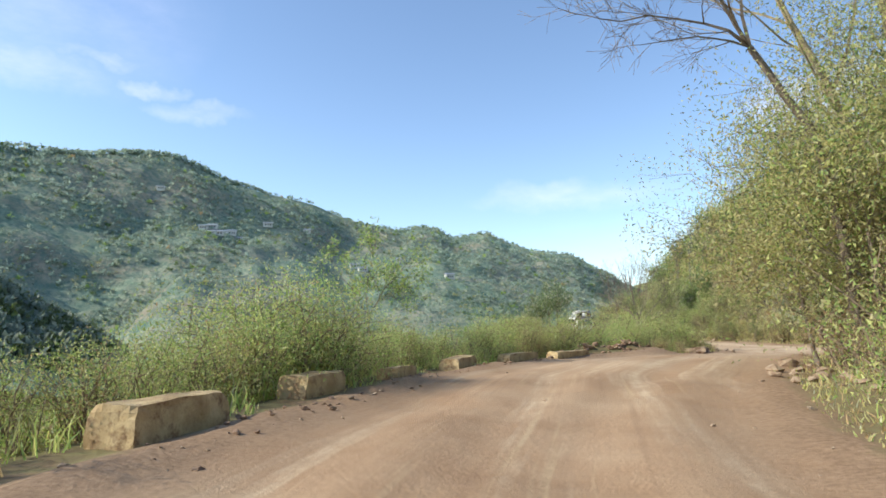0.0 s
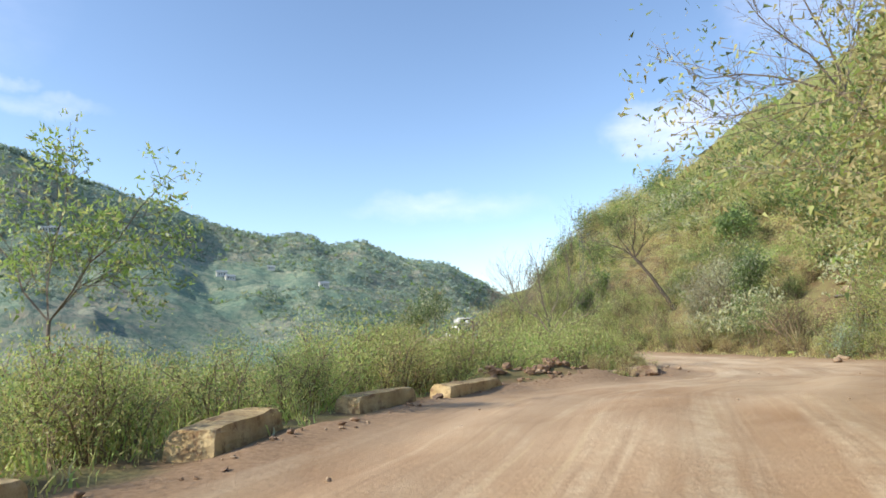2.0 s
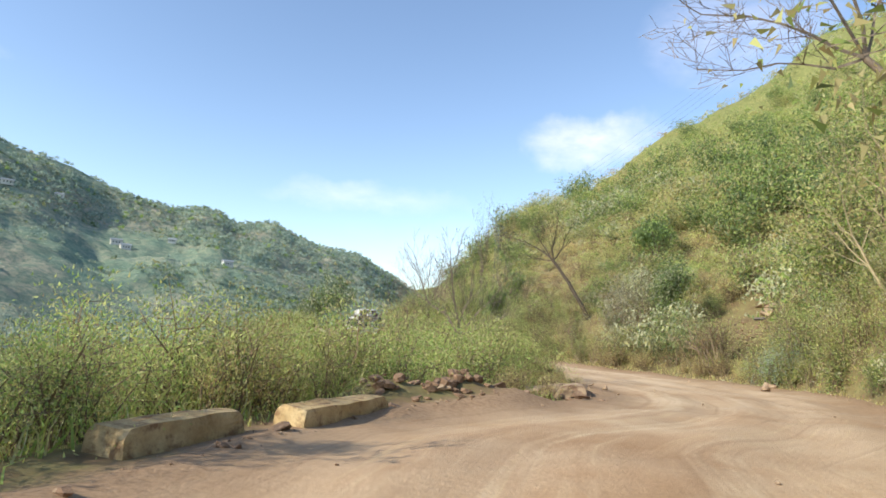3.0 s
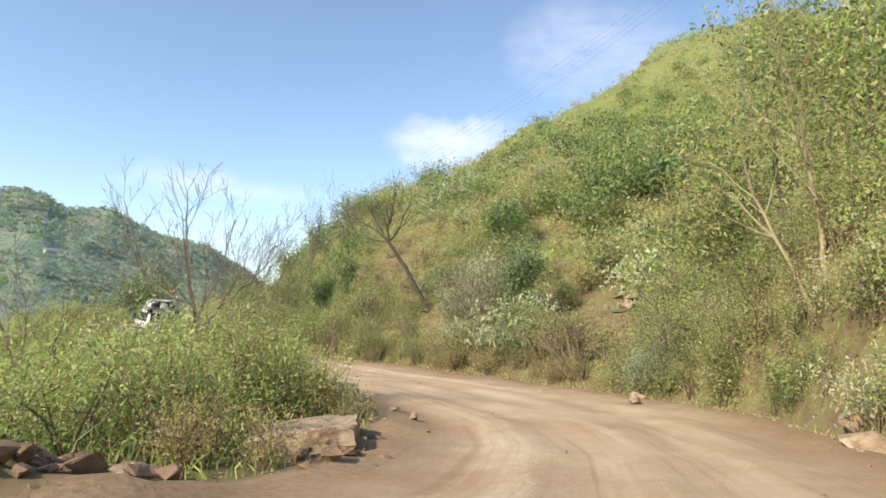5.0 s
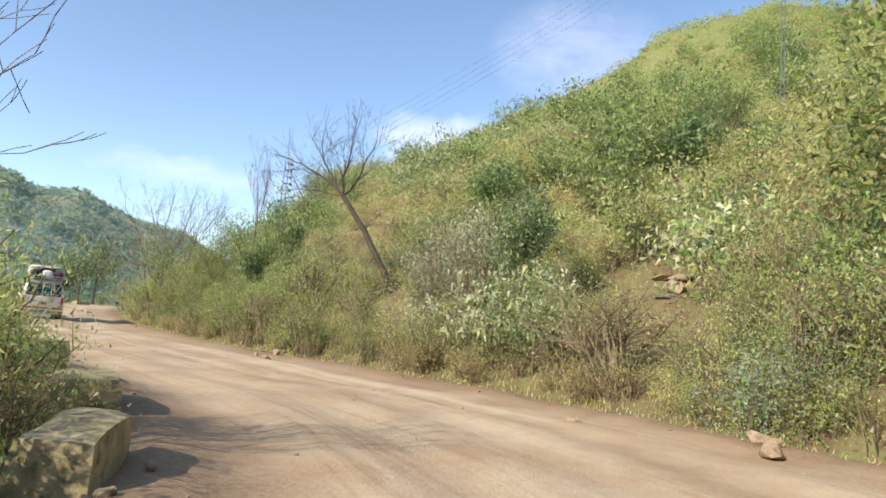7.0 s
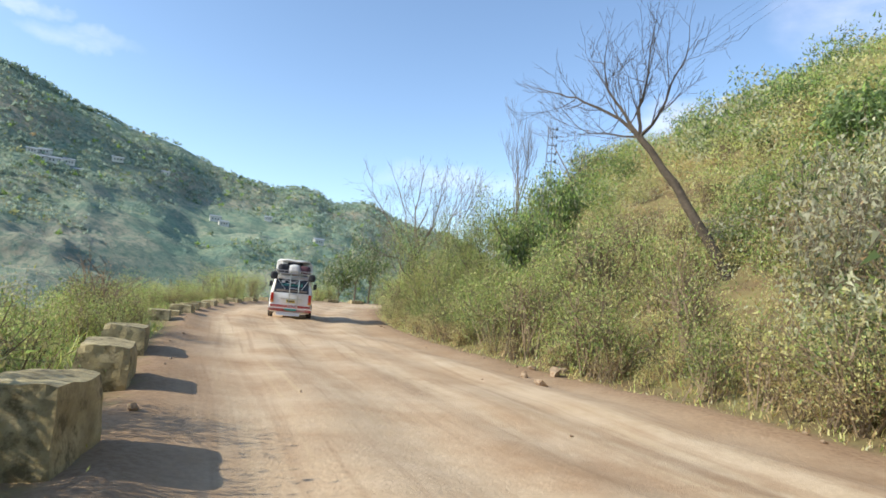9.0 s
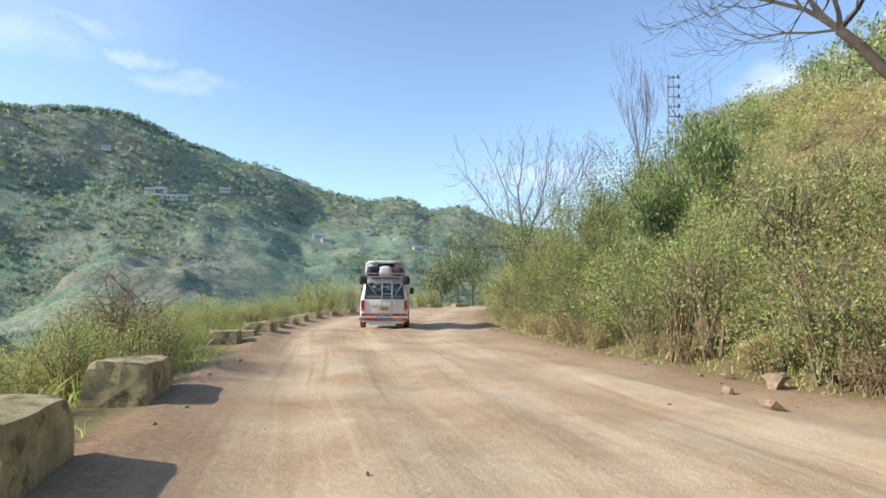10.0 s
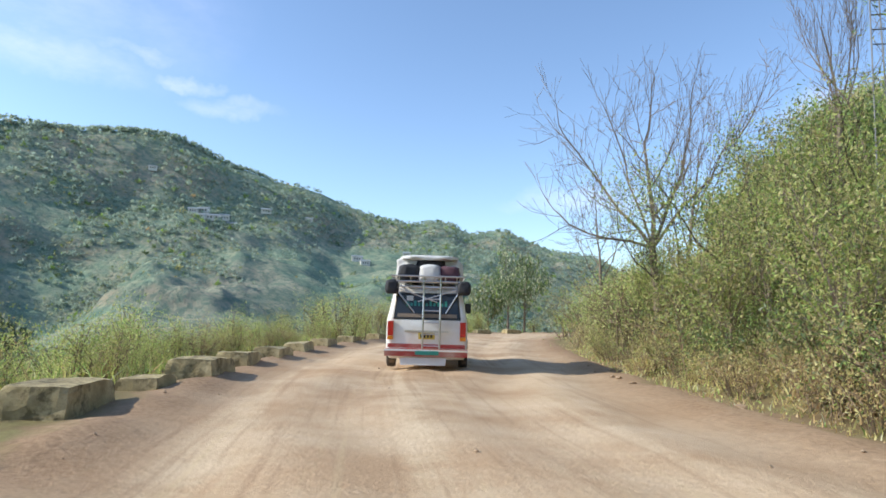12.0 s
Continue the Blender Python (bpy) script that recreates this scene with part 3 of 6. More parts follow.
def spot(ymin, ymax, n, side, dmin, dmax, power=1.0, margin=0.0):
    """Random places beside the road, at distances dmin to dmax outside one edge."""
    y = rng.uniform(ymin, ymax, n)
    edge = RIGHT_EDGE if side > 0 else LEFT_EDGE
    d = dmin + (dmax - dmin) * rng.random(n) ** power
    slope = np.gradient(np.interp(np.array([y - 1, y, y + 1]), *edge.T), axis=0)[1]
    k = np.sqrt(1 + slope**2)
    x = np.interp(y, *edge.T) + side * d / k
    y = y - side * d * slope / k
    z, out, _ = land(x, y)
    good = out > dmin * 0.8
    for cx, cy, cr in CLEAR:
        good &= (x - cx) ** 2 + (y - cy) ** 2 > (cr + margin) ** 2
    return x[good], y[good], z[good], out[good]


def choose(n, weights):
    w = np.array(weights, float)
    return rng.choice(len(w), n, p=w / w.sum())


def slope_kinds(x, y, out):
    """Which growth stands where on the hill: lush hollows, dry brown shoulders, and yellow-green grass high up."""
    n = len(x)
    lush, mixed = choose(n, (4, 3, 2, 0.6, 0.2, 1.0, 0.6, 0)), choose(n, (1.4, 2.4, 3.6, 2.6, 1.0, 0.4, 1.0, 0))
    dry, high = choose(n, (0.3, 0.4, 2.6, 2.6, 4.4, 0.3, 1.2, 0)), choose(n, (4.0, 2.6, 3.4, 1.0, 0.3, 0.8, 0.3, 0))
    tone = rolling(x, y, 13.0, 81, 3) * 1.5
    brown = 0.7 * np.exp(-((x - 30) / 9) ** 2 - ((y - 70) / 18) ** 2) + 0.7 * np.exp(-((x - 24) / 5) ** 2 - ((y - 40) / 6) ** 2)
    k = np.where(tone - brown > 0.2, lush, np.where(tone - brown < -0.22, dry, mixed))
    return np.where(out + 14 * tone > 44, high, k)


# hillside scrub in three belts, finer near the road
for name, n, y0, y1, d0, d1, rad, cnt, size, label in (
        ("hillside_scrub", 2600, -2, 75, 1.5, 16, (0.25, 0.9), 92, 0.068, "mixed green and straw-dry scrub on the near bank"),
        ("upper_scrub", 4400, -10, 130, 12, 60, (0.4, 1.6), 84, 0.15, "olive and brown scrub covering the hill"),
        ("crest_scrub", 4600, -10, 260, 42, 155, (0.6, 1.7), 44, 0.33, "yellowish scrub along the hill crest")):
    x, y, z, out = spot(y0, y1, n, 1, d0, d1, 0.8)
    kinds = slope_kinds(x, y, out)
    radii = rng.uniform(rad[0], rad[1], len(x))
    counts = np.maximum(8, (cnt * rng.uniform(0.7, 1.3, len(x))).astype(int))
    c = np.stack([x, y, z + radii * 0.35], 1)
    v, f, k = scatter_leaves(c, radii, counts, np.full(len(x), size), kinds)
    ob = new(name, mesh_from(name, v, f, LEAVES, k))
    tagged(ob, label, "scrub", kind="stuff")

# grass and weeds along both verges
def blades(x, y, z, tall, kinds, lean=0.35, wide=0.012):
    n = len(x)
    p = np.stack([x, y, z - 0.03], 1)
    d = unit(np.stack([rng.normal(0, lean, n), rng.normal(0, lean, n), np.ones(n)], 1))
    s = unit(np.cross(d, rng.normal(size=(n, 3)))) * wide * (0.6 + 0.8 * rng.random((n, 1)))
    bend = np.stack([rng.normal(0, lean, n), rng.normal(0, lean, n), np.full(n, -0.12)], 1) * tall[:, None] * 0.5
    v = np.stack([p - s, p + s, p + d * tall[:, None] * 0.6 + s * 0.7, p + d * tall[:, None] * 0.6 - s * 0.7,
                  p + d * tall[:, None] + bend + s * 0.1, p + d * tall[:, None] + bend - s * 0.1], 1).reshape(-1, 3)
    f = np.array([[0, 1, 2, 3], [3, 2, 4, 5]])[None] + (np.arange(n) * 6)[:, None, None]
    return v, f.reshape(-1, 4), np.repeat(kinds, 2)


for name, side, n, d0, d1, h0, h1, weights, label in (
        ("verge_grass", -1, 15000, 0.25, 5.0, 0.15, 0.65, (4, 5, 2, 1.5, 0.5, 0, 0.5, 0), "tall green weeds and grass along the valley edge"),
        ("bank_grass", 1, 19000, 0.1, 4.5, 0.08, 0.42, (1, 1.2, 4, 3, 4, 0, 1, 0), "dry straw-coloured grass at the foot of the bank")):
    x, y, z, out = spot(-2, 70, n, side, d0, d1, 1.3)
    tall = rng.uniform(h0, h1, len(x)) * np.clip(0.25 + out / 1.7, 0.25, 1.15)
    v, f, k = blades(x, y, z, tall, choose(len(x), weights))
    tagged(new(name, mesh_from(name, v, f, LEAVES, k)), label, "grass", kind="stuff")


def bush(name, tall, wide, kinds, leaves, size, stems, label, upright=0.6, straggle=0.2, group="", twigs=3, droop=None, dense=1.0):
    """A shrub: stems that fork from the ground, and leaves along and round their ends."""
    ob = empty(name)
    segs, tips = [], []
    for _ in range(stems):
        a = rng.uniform(0, 2 * np.pi)
        lean = rng.uniform(0.05, 1.0) * wide * 0.5
        p = np.array([rng.normal(0, wide * 0.06), rng.normal(0, wide * 0.06), -0.1])
        end = np.array([math.cos(a) * lean, math.sin(a) * lean, tall * rng.uniform(0.55, 0.95) * (1 - 0.25 * (lean / (wide * 0.5)) ** 2)])
        mid = p * 0.5 + end * 0.5 + np.array([0, 0, tall * 0.1]) + rng.normal(0, 0.06, 3) * tall
        r = 0.008 * tall + 0.006
        segs += [(p, mid, r, r * 0.7), (mid, end, r * 0.7, r * 0.25)]
        for _ in range(twigs):
            s = mid + (end - mid) * rng.uniform(-0.5, 1)
            t = s + np.array([*rng.normal(0, wide * 0.16, 2), abs(rng.normal(0, tall * 0.14))])
            segs.append((s, t, r * 0.35, r * 0.12))
            tips.append(t)
        tips += [end, mid]
    v, f = tubes(segs, 3)
    tagged(part("brushwood", mesh_from("brushwood", v, f, [M_TWIG]), None, ob), kind="stuff")
    tips = np.array(tips)
    who = rng.integers(0, len(tips), leaves)
    p = tips[who] + np.clip(rng.normal(0, 1, (leaves, 3)), -1.5, 1.5) * np.array([wide * 0.095, wide * 0.095, tall * 0.085]) * dense
    low = rng.random(leaves) < straggle
    p[low] = np.stack([rng.normal(0, wide * 0.26, low.sum()), rng.normal(0, wide * 0.26, low.sum()), rng.uniform(0.02, 0.5, low.sum()) * tall], 1)
    p[:, 2] = np.maximum(p[:, 2], 0.02)
    v, f = leaf_quads(p, size * rng.uniform(0.6, 1.4, leaves), 0.45, upright, droop)
    pick = choose(leaves, [kinds.get(k, 0) for k in range(8)])
    # low inner leaves take a darker kind: the shrub's inner shade as leaf colour
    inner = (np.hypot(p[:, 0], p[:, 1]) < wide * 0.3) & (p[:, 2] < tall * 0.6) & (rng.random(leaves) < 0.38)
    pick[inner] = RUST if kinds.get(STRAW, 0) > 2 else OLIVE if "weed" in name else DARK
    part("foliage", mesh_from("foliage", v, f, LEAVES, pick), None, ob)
    tagged(ob, label, "bush", group)
    ob.location = (0, 0, -500)
    return ob


KINDS = {
    "green": bush("shrub", 2.0, 2.2, {GREEN: 5, BRIGHT: 1.2, OLIVE: 1.5, DARK: 1}, 1600, 0.06, 12, "leafy green shrub on the roadside bank", group="roadside shrubs"),
    "bright": bush("shrub", 1.7, 2.2, {BRIGHT: 4, GREEN: 3.5, OLIVE: 2}, 1600, 0.056, 12, "yellow-green bushy shrub beside the road", group="roadside shrubs"),
    "olive": bush("olive_shrub", 1.9, 2.4, {OLIVE: 5, BRIGHT: 1, STRAW: 1.2, GREEN: 2}, 1400, 0.056, 13, "olive shrub with many thin twigs", group="roadside shrubs"),
    "dry": bush("dry_shrub", 1.3, 1.8, {STRAW: 4, RUST: 2, OLIVE: 2}, 900, 0.06, 16, "straw-brown withered shrub with bare twigs", group="dry shrubs"),
    "grey": bush("pale_shrub", 1.6, 2.0, {GREY: 5, OLIVE: 1.5, DARK: 0.8}, 1000, 0.095, 9, "pale grey-green shrub on the bank", group="roadside shrubs", droop=np.array([0, 0, -0.55])),
    "dark": bush("dark_shrub", 1.8, 1.8, {DARK: 5, GREEN: 2}, 1400, 0.07, 9, "dark green dense shrub on the hillside", group="roadside shrubs"),
    "twiggy": bush("bare_shrub", 2.4, 2.4, {RUST: 4, STRAW: 1}, 420, 0.055, 20, "leafless brown twiggy shrub on the slope", group="dry shrubs", twigs=7),
    "weed": bush("weed_clump", 1.25, 1.3, {BRIGHT: 3.4, GREEN: 4, STRAW: 0.8, OLIVE: 2.5}, 2000, 0.042, 10, "tall green weeds growing over the verge", 0.9, 0.45, group="verge weeds", twigs=3),
    "weed2": bush("leafy_weed", 1.5, 1.2, {GREEN: 4.4, BRIGHT: 2.6, OLIVE: 2}, 2000, 0.044, 10, "tall leafy weeds on the valley side", 0.9, 0.45, group="verge weeds", twigs=3),
    "weed3": bush("dry_weed", 1.1, 1.0, {OLIVE: 3, STRAW: 2.5, RUST: 1.5, BRIGHT: 2.5}, 1300, 0.045, 11, "seeding weeds turned brown and yellow", 0.9, 0.4, group="verge weeds", twigs=3),
    "tall_weed": bush("tall_weed", 2.1, 1.7, {BRIGHT: 2.8, GREEN: 4, STRAW: 0.8, OLIVE: 3}, 3000, 0.055, 14, "tall green weeds crowded together on the valley side", 0.8, 0.4, group="verge weeds", twigs=4),
    "hill_green": bush("hill_bush", 1.9, 2.3, {GREEN: 4, BRIGHT: 1.4, OLIVE: 2, DARK: 1}, 1000, 0.12, 8, "rounded green bush on the hillside", group="hillside bushes", dense=1.2),
    "hill_olive": bush("hill_bush", 1.6, 2.3, {OLIVE: 4, BRIGHT: 2, STRAW: 1.5}, 900, 0.115, 8, "olive-yellow bush on the hillside", group="hillside bushes", dense=1.2),
    "hill_dark": bush("hill_bush", 2.0, 2.0, {DARK: 5, GREEN: 2.4}, 1000, 0.13, 8, "dark green bush on the hillside", group="hillside bushes", dense=1.2),
    "hill_dry": bush("hill_bush", 1.5, 2.2, {RUST: 3, STRAW: 2, OLIVE: 1}, 620, 0.09, 16, "brown withered bush on the hillside", group="hillside bushes"),
    "fern": bush("ferny_shrub", 1.5, 1.7, {PINE: 5, GREEN: 2}, 2200, 0.06, 12, "soft blue-green ferny shrub on the bank", group="roadside shrubs", straggle=0.3),
    "leafy": bush("leafy_shrub", 1.5, 1.5, {OLIVE: 3.4, BRIGHT: 1.2, GREEN: 2.6, GREY: 1, DARK: 0.8}, 1500, 0.08, 10, "leafy yellow-green shrub at the foot of the bank", 0.5, 0.4, group="roadside shrubs", droop=np.array([0, 0, -0.25])),
    "pale": bush("pale_shrub", 1.8, 2.2, {GREY: 6, OLIVE: 1, DARK: 1.2}, 900, 0.17, 9, "shrub with long hanging pale leaves on the bank", group="roadside shrubs", droop=np.array([0, 0, -0.8]), straggle=0.1),
    "hill_tree": bush("hill_tree", 3.4, 3.0, {DARK: 3.4, GREEN: 3, OLIVE: 1.4}, 2000, 0.15, 9, "small round-crowned green tree on the hillside", group="hillside trees", straggle=0.06),
    "hill_grey": bush("hill_bush", 2.2, 2.6, {GREY: 4, GREEN: 1.4, OLIVE: 1.6, DARK: 1}, 1100, 0.16, 9, "grey-green bush with hanging leaves on the hillside", group="hillside bushes", droop=np.array([0, 0, -0.5])),
    "thick": bush("verge_shrub", 1.8, 2.2, {BRIGHT: 3.2, GREEN: 4.6, OLIVE: 2.2, RUST: 0.5}, 5200, 0.048, 13, "dense yellow-green shrub behind the parapet blocks", 0.5, 0.25, group="verge shrubs", twigs=5, dense=1.25),
    "wispy": bush("wispy_shrub", 2.6, 1.9, {GREEN: 3, OLIVE: 3, BRIGHT: 1.5}, 1500, 0.055, 16, "tall wispy many-stemmed green shrub", 0.7, 0.1, group="roadside shrubs", twigs=6),
}


def plant(kind, x, y, scale, sink=0.05):
    s = scale * rng.uniform(0.9, 1.1)
    ob = copy_thing(KINDS[kind], pose(x, y, height(x, y) - sink * s, rng.normal(0, 3), rng.normal(0, 3), rng.uniform(0, 360)))
    ob.scale = (s, s, s * rng.uniform(0.88, 1.12))
    return ob


def row(side, y0, y1, n, d0, d1, mixture, s0, s1):
    names, weights = list(mixture), list(mixture.values())
    x, y, z, out = spot(y0, y1, n, side, d0, d1, 1.0, 0.4)
    for i, k in enumerate(choose(len(x), weights)):
        plant(names[k], x[i], y[i], rng.uniform(s0, s1))


WEEDS = {"weed": 4, "weed2": 3, "weed3": 2.2}
DRY_EDGE = {"weed3": 3, "dry": 2, "weed": 1}
row(-1, -3, 7, 60, 0.8, 5.2, WEEDS, 0.7, 1.0)
row(-1, 7, 20, 110, 0.8, 5.2, WEEDS, 0.75, 1.2)
row(-1, 19, 38, 30, 0.9, 1.8, WEEDS, 0.8, 1.2)
row(-1, 19, 40, 80, 1.8, 6.5, {"tall_weed": 3, "weed3": 0.6}, 0.8, 1.15)
row(-1, 6, 20, 12, 1.2, 3.4, {"bright": 2, "green": 1}, 0.6, 0.85)
row(-1, 20, 36, 18, 2.4, 6.0, {"bright": 2, "green": 1}, 1.0, 1.4)
row(-1, 19, 28, 30, 1.5, 7.5, {"bright": 3, "green": 2, "weed2": 2}, 0.8, 1.15)
row(-1, 22, 36, 36, 0.7, 1.5, DRY_EDGE, 0.55, 0.8)
row(-1, 23, 30, 34, 0.25, 1.2, {"weed3": 2, "dry": 2}, 0.3, 0.6)
row(-1, 38, 72, 70, 0.75, 2.4, WEEDS, 0.55, 0.9)
row(-1, 38, 72, 75, 2.4, 6.0, WEEDS, 0.9, 1.4)
row(-1, 33, 46, 24, 1.0, 2.8, {"weed": 3, "weed2": 2}, 0.6, 0.85)
row(-1, 44, 62, 36, 0.6, 2.2, WEEDS, 0.55, 0.85)
row(-1, 46, 72, 26, 0.7, 1.2, DRY_EDGE, 0.4, 0.6)
row(-1, 72, 115, 34, 0.9, 6.0, {"tall_weed": 1}, 0.8, 1.2)
row(1, 2, 20, 45, 0.9, 6.0, {"bright": 3, "olive": 3, "dry": 2.5, "green": 1}, 0.7, 1.3)
row(1, 20, 34, 46, 0.6, 3.2, {"olive": 3, "green": 2, "bright": 1.6, "weed2": 2, "grey": 1}, 0.55, 0.9)
row(1, 24, 44, 60, 1.5, 7.0, {"green": 2.4, "olive": 3, "bright": 1.5, "dry": 2.5, "grey": 1.2, "dark": 1, "wispy": 1}, 0.6, 1.2)
row(1, 25, 36, 46, 0.8, 5.0, {"olive": 3, "green": 2, "bright": 2, "wispy": 1, "grey": 0.6}, 0.7, 1.15)
row(1, 36, 43, 26, 0.8, 4.5, {"dry": 3, "olive": 2, "twiggy": 1.4, "grey": 0.8, "green": 1.5, "dark": 1.2}, 0.8, 1.3)
row(1, 43, 49, 24, 0.6, 4.5, {"dry": 2, "green": 3, "bright": 1.4, "weed3": 1, "dark": 0.8}, 0.5, 0.9)
row(1, 33, 46, 26, 0.5, 1.6, {"dry": 4, "weed3": 2, "olive": 1}, 0.45, 0.8)
row(1, 44, 54, 34, 0.6, 5.0, {"green": 3.4, "bright": 1.6, "olive": 2.4, "dry": 1.0, "grey": 0.6, "dark": 0.8, "wispy": 2}, 0.7, 1.2)
row(1, 58, 68, 24, 0.6, 2.6, {"wispy": 3, "bright": 1, "olive": 1.5, "green": 3}, 0.6, 1.0)
row(1, 50, 59, 14, 1.2, 3.2, {"wispy": 3, "green": 3, "dark": 1}, 0.5, 0.85)
row(1, 49, 60, 30, 0.3, 1.6, {"dry": 4, "weed3": 2, "olive": 1}, 0.35, 0.65)
row(1, 54, 72, 34, 0.6, 6.0, {"green": 3, "bright": 1, "olive": 3, "dry": 1.2, "dark": 1, "wispy": 2}, 0.6, 1.0)
# low dark shrubs added inside the hedge, their colour gives its shaded hollows
row(1, 48, 68, 18, 0.8, 3.0, {"dark": 3, "green": 1, "twiggy": 1}, 0.4, 0.7)
row(1, 40, 54, 26, 4.0, 11.0, {"hill_olive": 2, "hill_green": 2, "hill_dry": 2, "hill_dark": 0.6}, 0.6, 1.1)
row(1, 44, 68, 30, 0.35, 0.9, {"dry": 3, "weed3": 2, "olive": 2}, 0.35, 0.6)
row(1, 72, 110, 26, 0.6, 6.0, {"green": 3, "bright": 2, "olive": 3, "dry": 1.5, "dark": 1}, 1.0, 1.7)
HILL = {"hill_green": 2.0, "hill_olive": 3.0, "hill_dark": 0.9, "hill_dry": 2.8, "hill_grey": 1.0}
row(1, 18, 40, 120, 5.5, 17.0, HILL, 0.8, 1.8)
row(1, 40, 72, 95, 5.0, 17.0, {"hill_olive": 2.5, "hill_dry": 1.8, "hill_green": 2.4, "hill_dark": 0.5, "hill_grey": 0.5}, 0.4, 0.9)
row(1, 30, 76, 22, 17.0, 40.0, {"hill_tree": 1}, 0.6, 1.1)


def far_growth(name, label, rows):
    """Bushes too far off to pick apart, joined: shaped like the ones near the road."""
    vs, fs, ks, n = [], [], [], 0
    for y0, y1, count, d0, d1, mixture, s0, s1 in rows:
        names = list(mixture)
        x, y, z, out = spot(y0, y1, count, 1, d0, d1)
        for i, k in enumerate(choose(len(x), list(mixture.values()))):
            me = next(c for c in KINDS[names[k]].children if c.name.startswith("foliage")).data
            v = np.empty(len(me.vertices) * 3, np.float32)
            me.vertices.foreach_get("co", v)
            mat = np.empty(len(me.polygons), np.int32)
            me.polygons.foreach_get("material_index", mat)
            sc, turn = rng.uniform(s0, s1), rng.uniform(0, 6.28)
            v = v.reshape(-1, 3) * sc
            vs.append(np.stack([v[:, 0] * math.cos(turn) - v[:, 1] * math.sin(turn) + x[i], v[:, 0] * math.sin(turn) + v[:, 1] * math.cos(turn) + y[i], v[:, 2] + z[i] - 0.1], 1))
            fs.append(np.arange(len(v)).reshape(-1, 3) + n)
            ks.append(mat)
            n += len(v)
    tagged(new(name, mesh_from(name, np.concatenate(vs), np.concatenate(fs), LEAVES, np.concatenate(ks))), label, "scrub", kind="stuff")


far_growth("hill_growth", "green, olive and brown bushes spread over the upper hillside",
           [(18, 70, 300, 16.0, 40.0, {**HILL, "hill_tree": 0.5}, 0.9, 2.0), (70, 125, 130, 8.0, 34.0, {**HILL, "hill_tree": 0.8}, 0.9, 1.9), (20, 130, 230, 36.0, 110.0, {"hill_green": 2.4, "hill_olive": 3, "hill_dark": 1.2, "hill_tree": 0.5}, 0.9, 2.0)])
row(1, 47, 66, 40, 4.5, 18.0, {"twiggy": 1}, 0.3, 0.7)
row(1, 30, 46, 20, 2.0, 14.0, {"twiggy": 1}, 0.4, 0.9)
row(1, 14, 30, 8, 2.0, 9.0, {"twiggy": 1}, 0.6, 1.1)
row(1, 21, 33, 64, 0.45, 2.6, {"leafy": 3, "olive": 1, "grey": 0.5}, 0.55, 1.0)
row(1, 22, 33, 40, 2.0, 5.0, {"leafy": 3, "green": 1.5, "hill_dark": 0.6, "olive": 1}, 0.8, 1.4)
# the first three, dark ones are added for the shade of a hollow not modelled
for x, y, k, s in ((17.0, 27.0, "dark", 0.55), (16.9, 26.4, "dark", 0.5), (17.3, 27.6, "dark", 0.5), (3.9, 47.0, "twiggy", 0.7), (3.1, 48.0, "twiggy", 0.8), (18.6, 31.8, "fern", 1.1), (19.3, 32.6, "fern", 1.2), (18.0, 32.7, "fern", 0.9), (19.9, 31.4, "fern", 1.1), (18.9, 33.6, "fern", 0.8), (20.4, 32.4, "fern", 1.0)):
    plant(k, x, y, s)
# the dense bush beside the first blocks
for x, y, k, s in ((-4.5, 8.7, "thick", 1.0), (-4.1, 9.7, "thick", 0.9), (-5.1, 9.5, "thick", 1.05), (-3.9, 10.7, "thick", 0.7), (-4.9, 7.5, "thick", 0.85), (-5.5, 8.3, "thick", 1.05), (-4.8, 6.2, "thick", 0.7), (-3.6, 12.6, "thick", 0.65), (-3.0, 14.4, "thick", 0.65), (-2.6, 16.2, "thick", 0.75), (-1.6, 18.2, "thick", 0.8), (-0.2, 20.0, "thick", 0.85), (1.2, 22.6, "thick", 0.9), (2.4, 24.2, "thick", 1.0), (4.2, 25.6, "thick", 1.0), (5.4, 27.6, "thick", 0.95), (6.4, 29.4, "thick", 0.85), (-5.2, 4.6, "thick", 0.65), (3.2, 26.6, "thick", 1.1), (6.6, 31.6, "thick", 0.9), (6.6, 35.6, "thick", 0.75), (5.9, 37.6, "thick", 0.7), (4.9, 39.8, "thick", 0.7), (3.9, 43.0, "thick", 0.7), (1.8, 50.0, "thick", 0.7), (1.2, 53.0, "thick", 0.7)):
    plant(k, x, y, s * (1.15 if y < 11 else 1.0))
# shrubs that hang down the first bank, and the tall ones on the valley side of the bend
for x, y, k, s in ((5.3, 9.4, "dry", 1.0), (5.7, 10.5, "olive", 0.9), (6.2, 11.6, "olive", 1.1), (6.1, 8.8, "dry", 1.3), (6.9, 12.6, "bright", 1.2), (5.3, 8.2, "dry", 0.7), (6.6, 10.0, "olive", 1.4), (5.0, 7.2, "dry", 0.6), (6.2, 7.4, "olive", 1.0),
                   (3.6, 27.6, "thick", 1.55), (4.9, 28.8, "thick", 1.6), (2.4, 26.2, "thick", 1.5), (5.4, 30.4, "thick", 1.4), (4.2, 30.0, "thick", 1.6), (1.4, 24.6, "thick", 1.3)):
    plant(k, x, y, s)
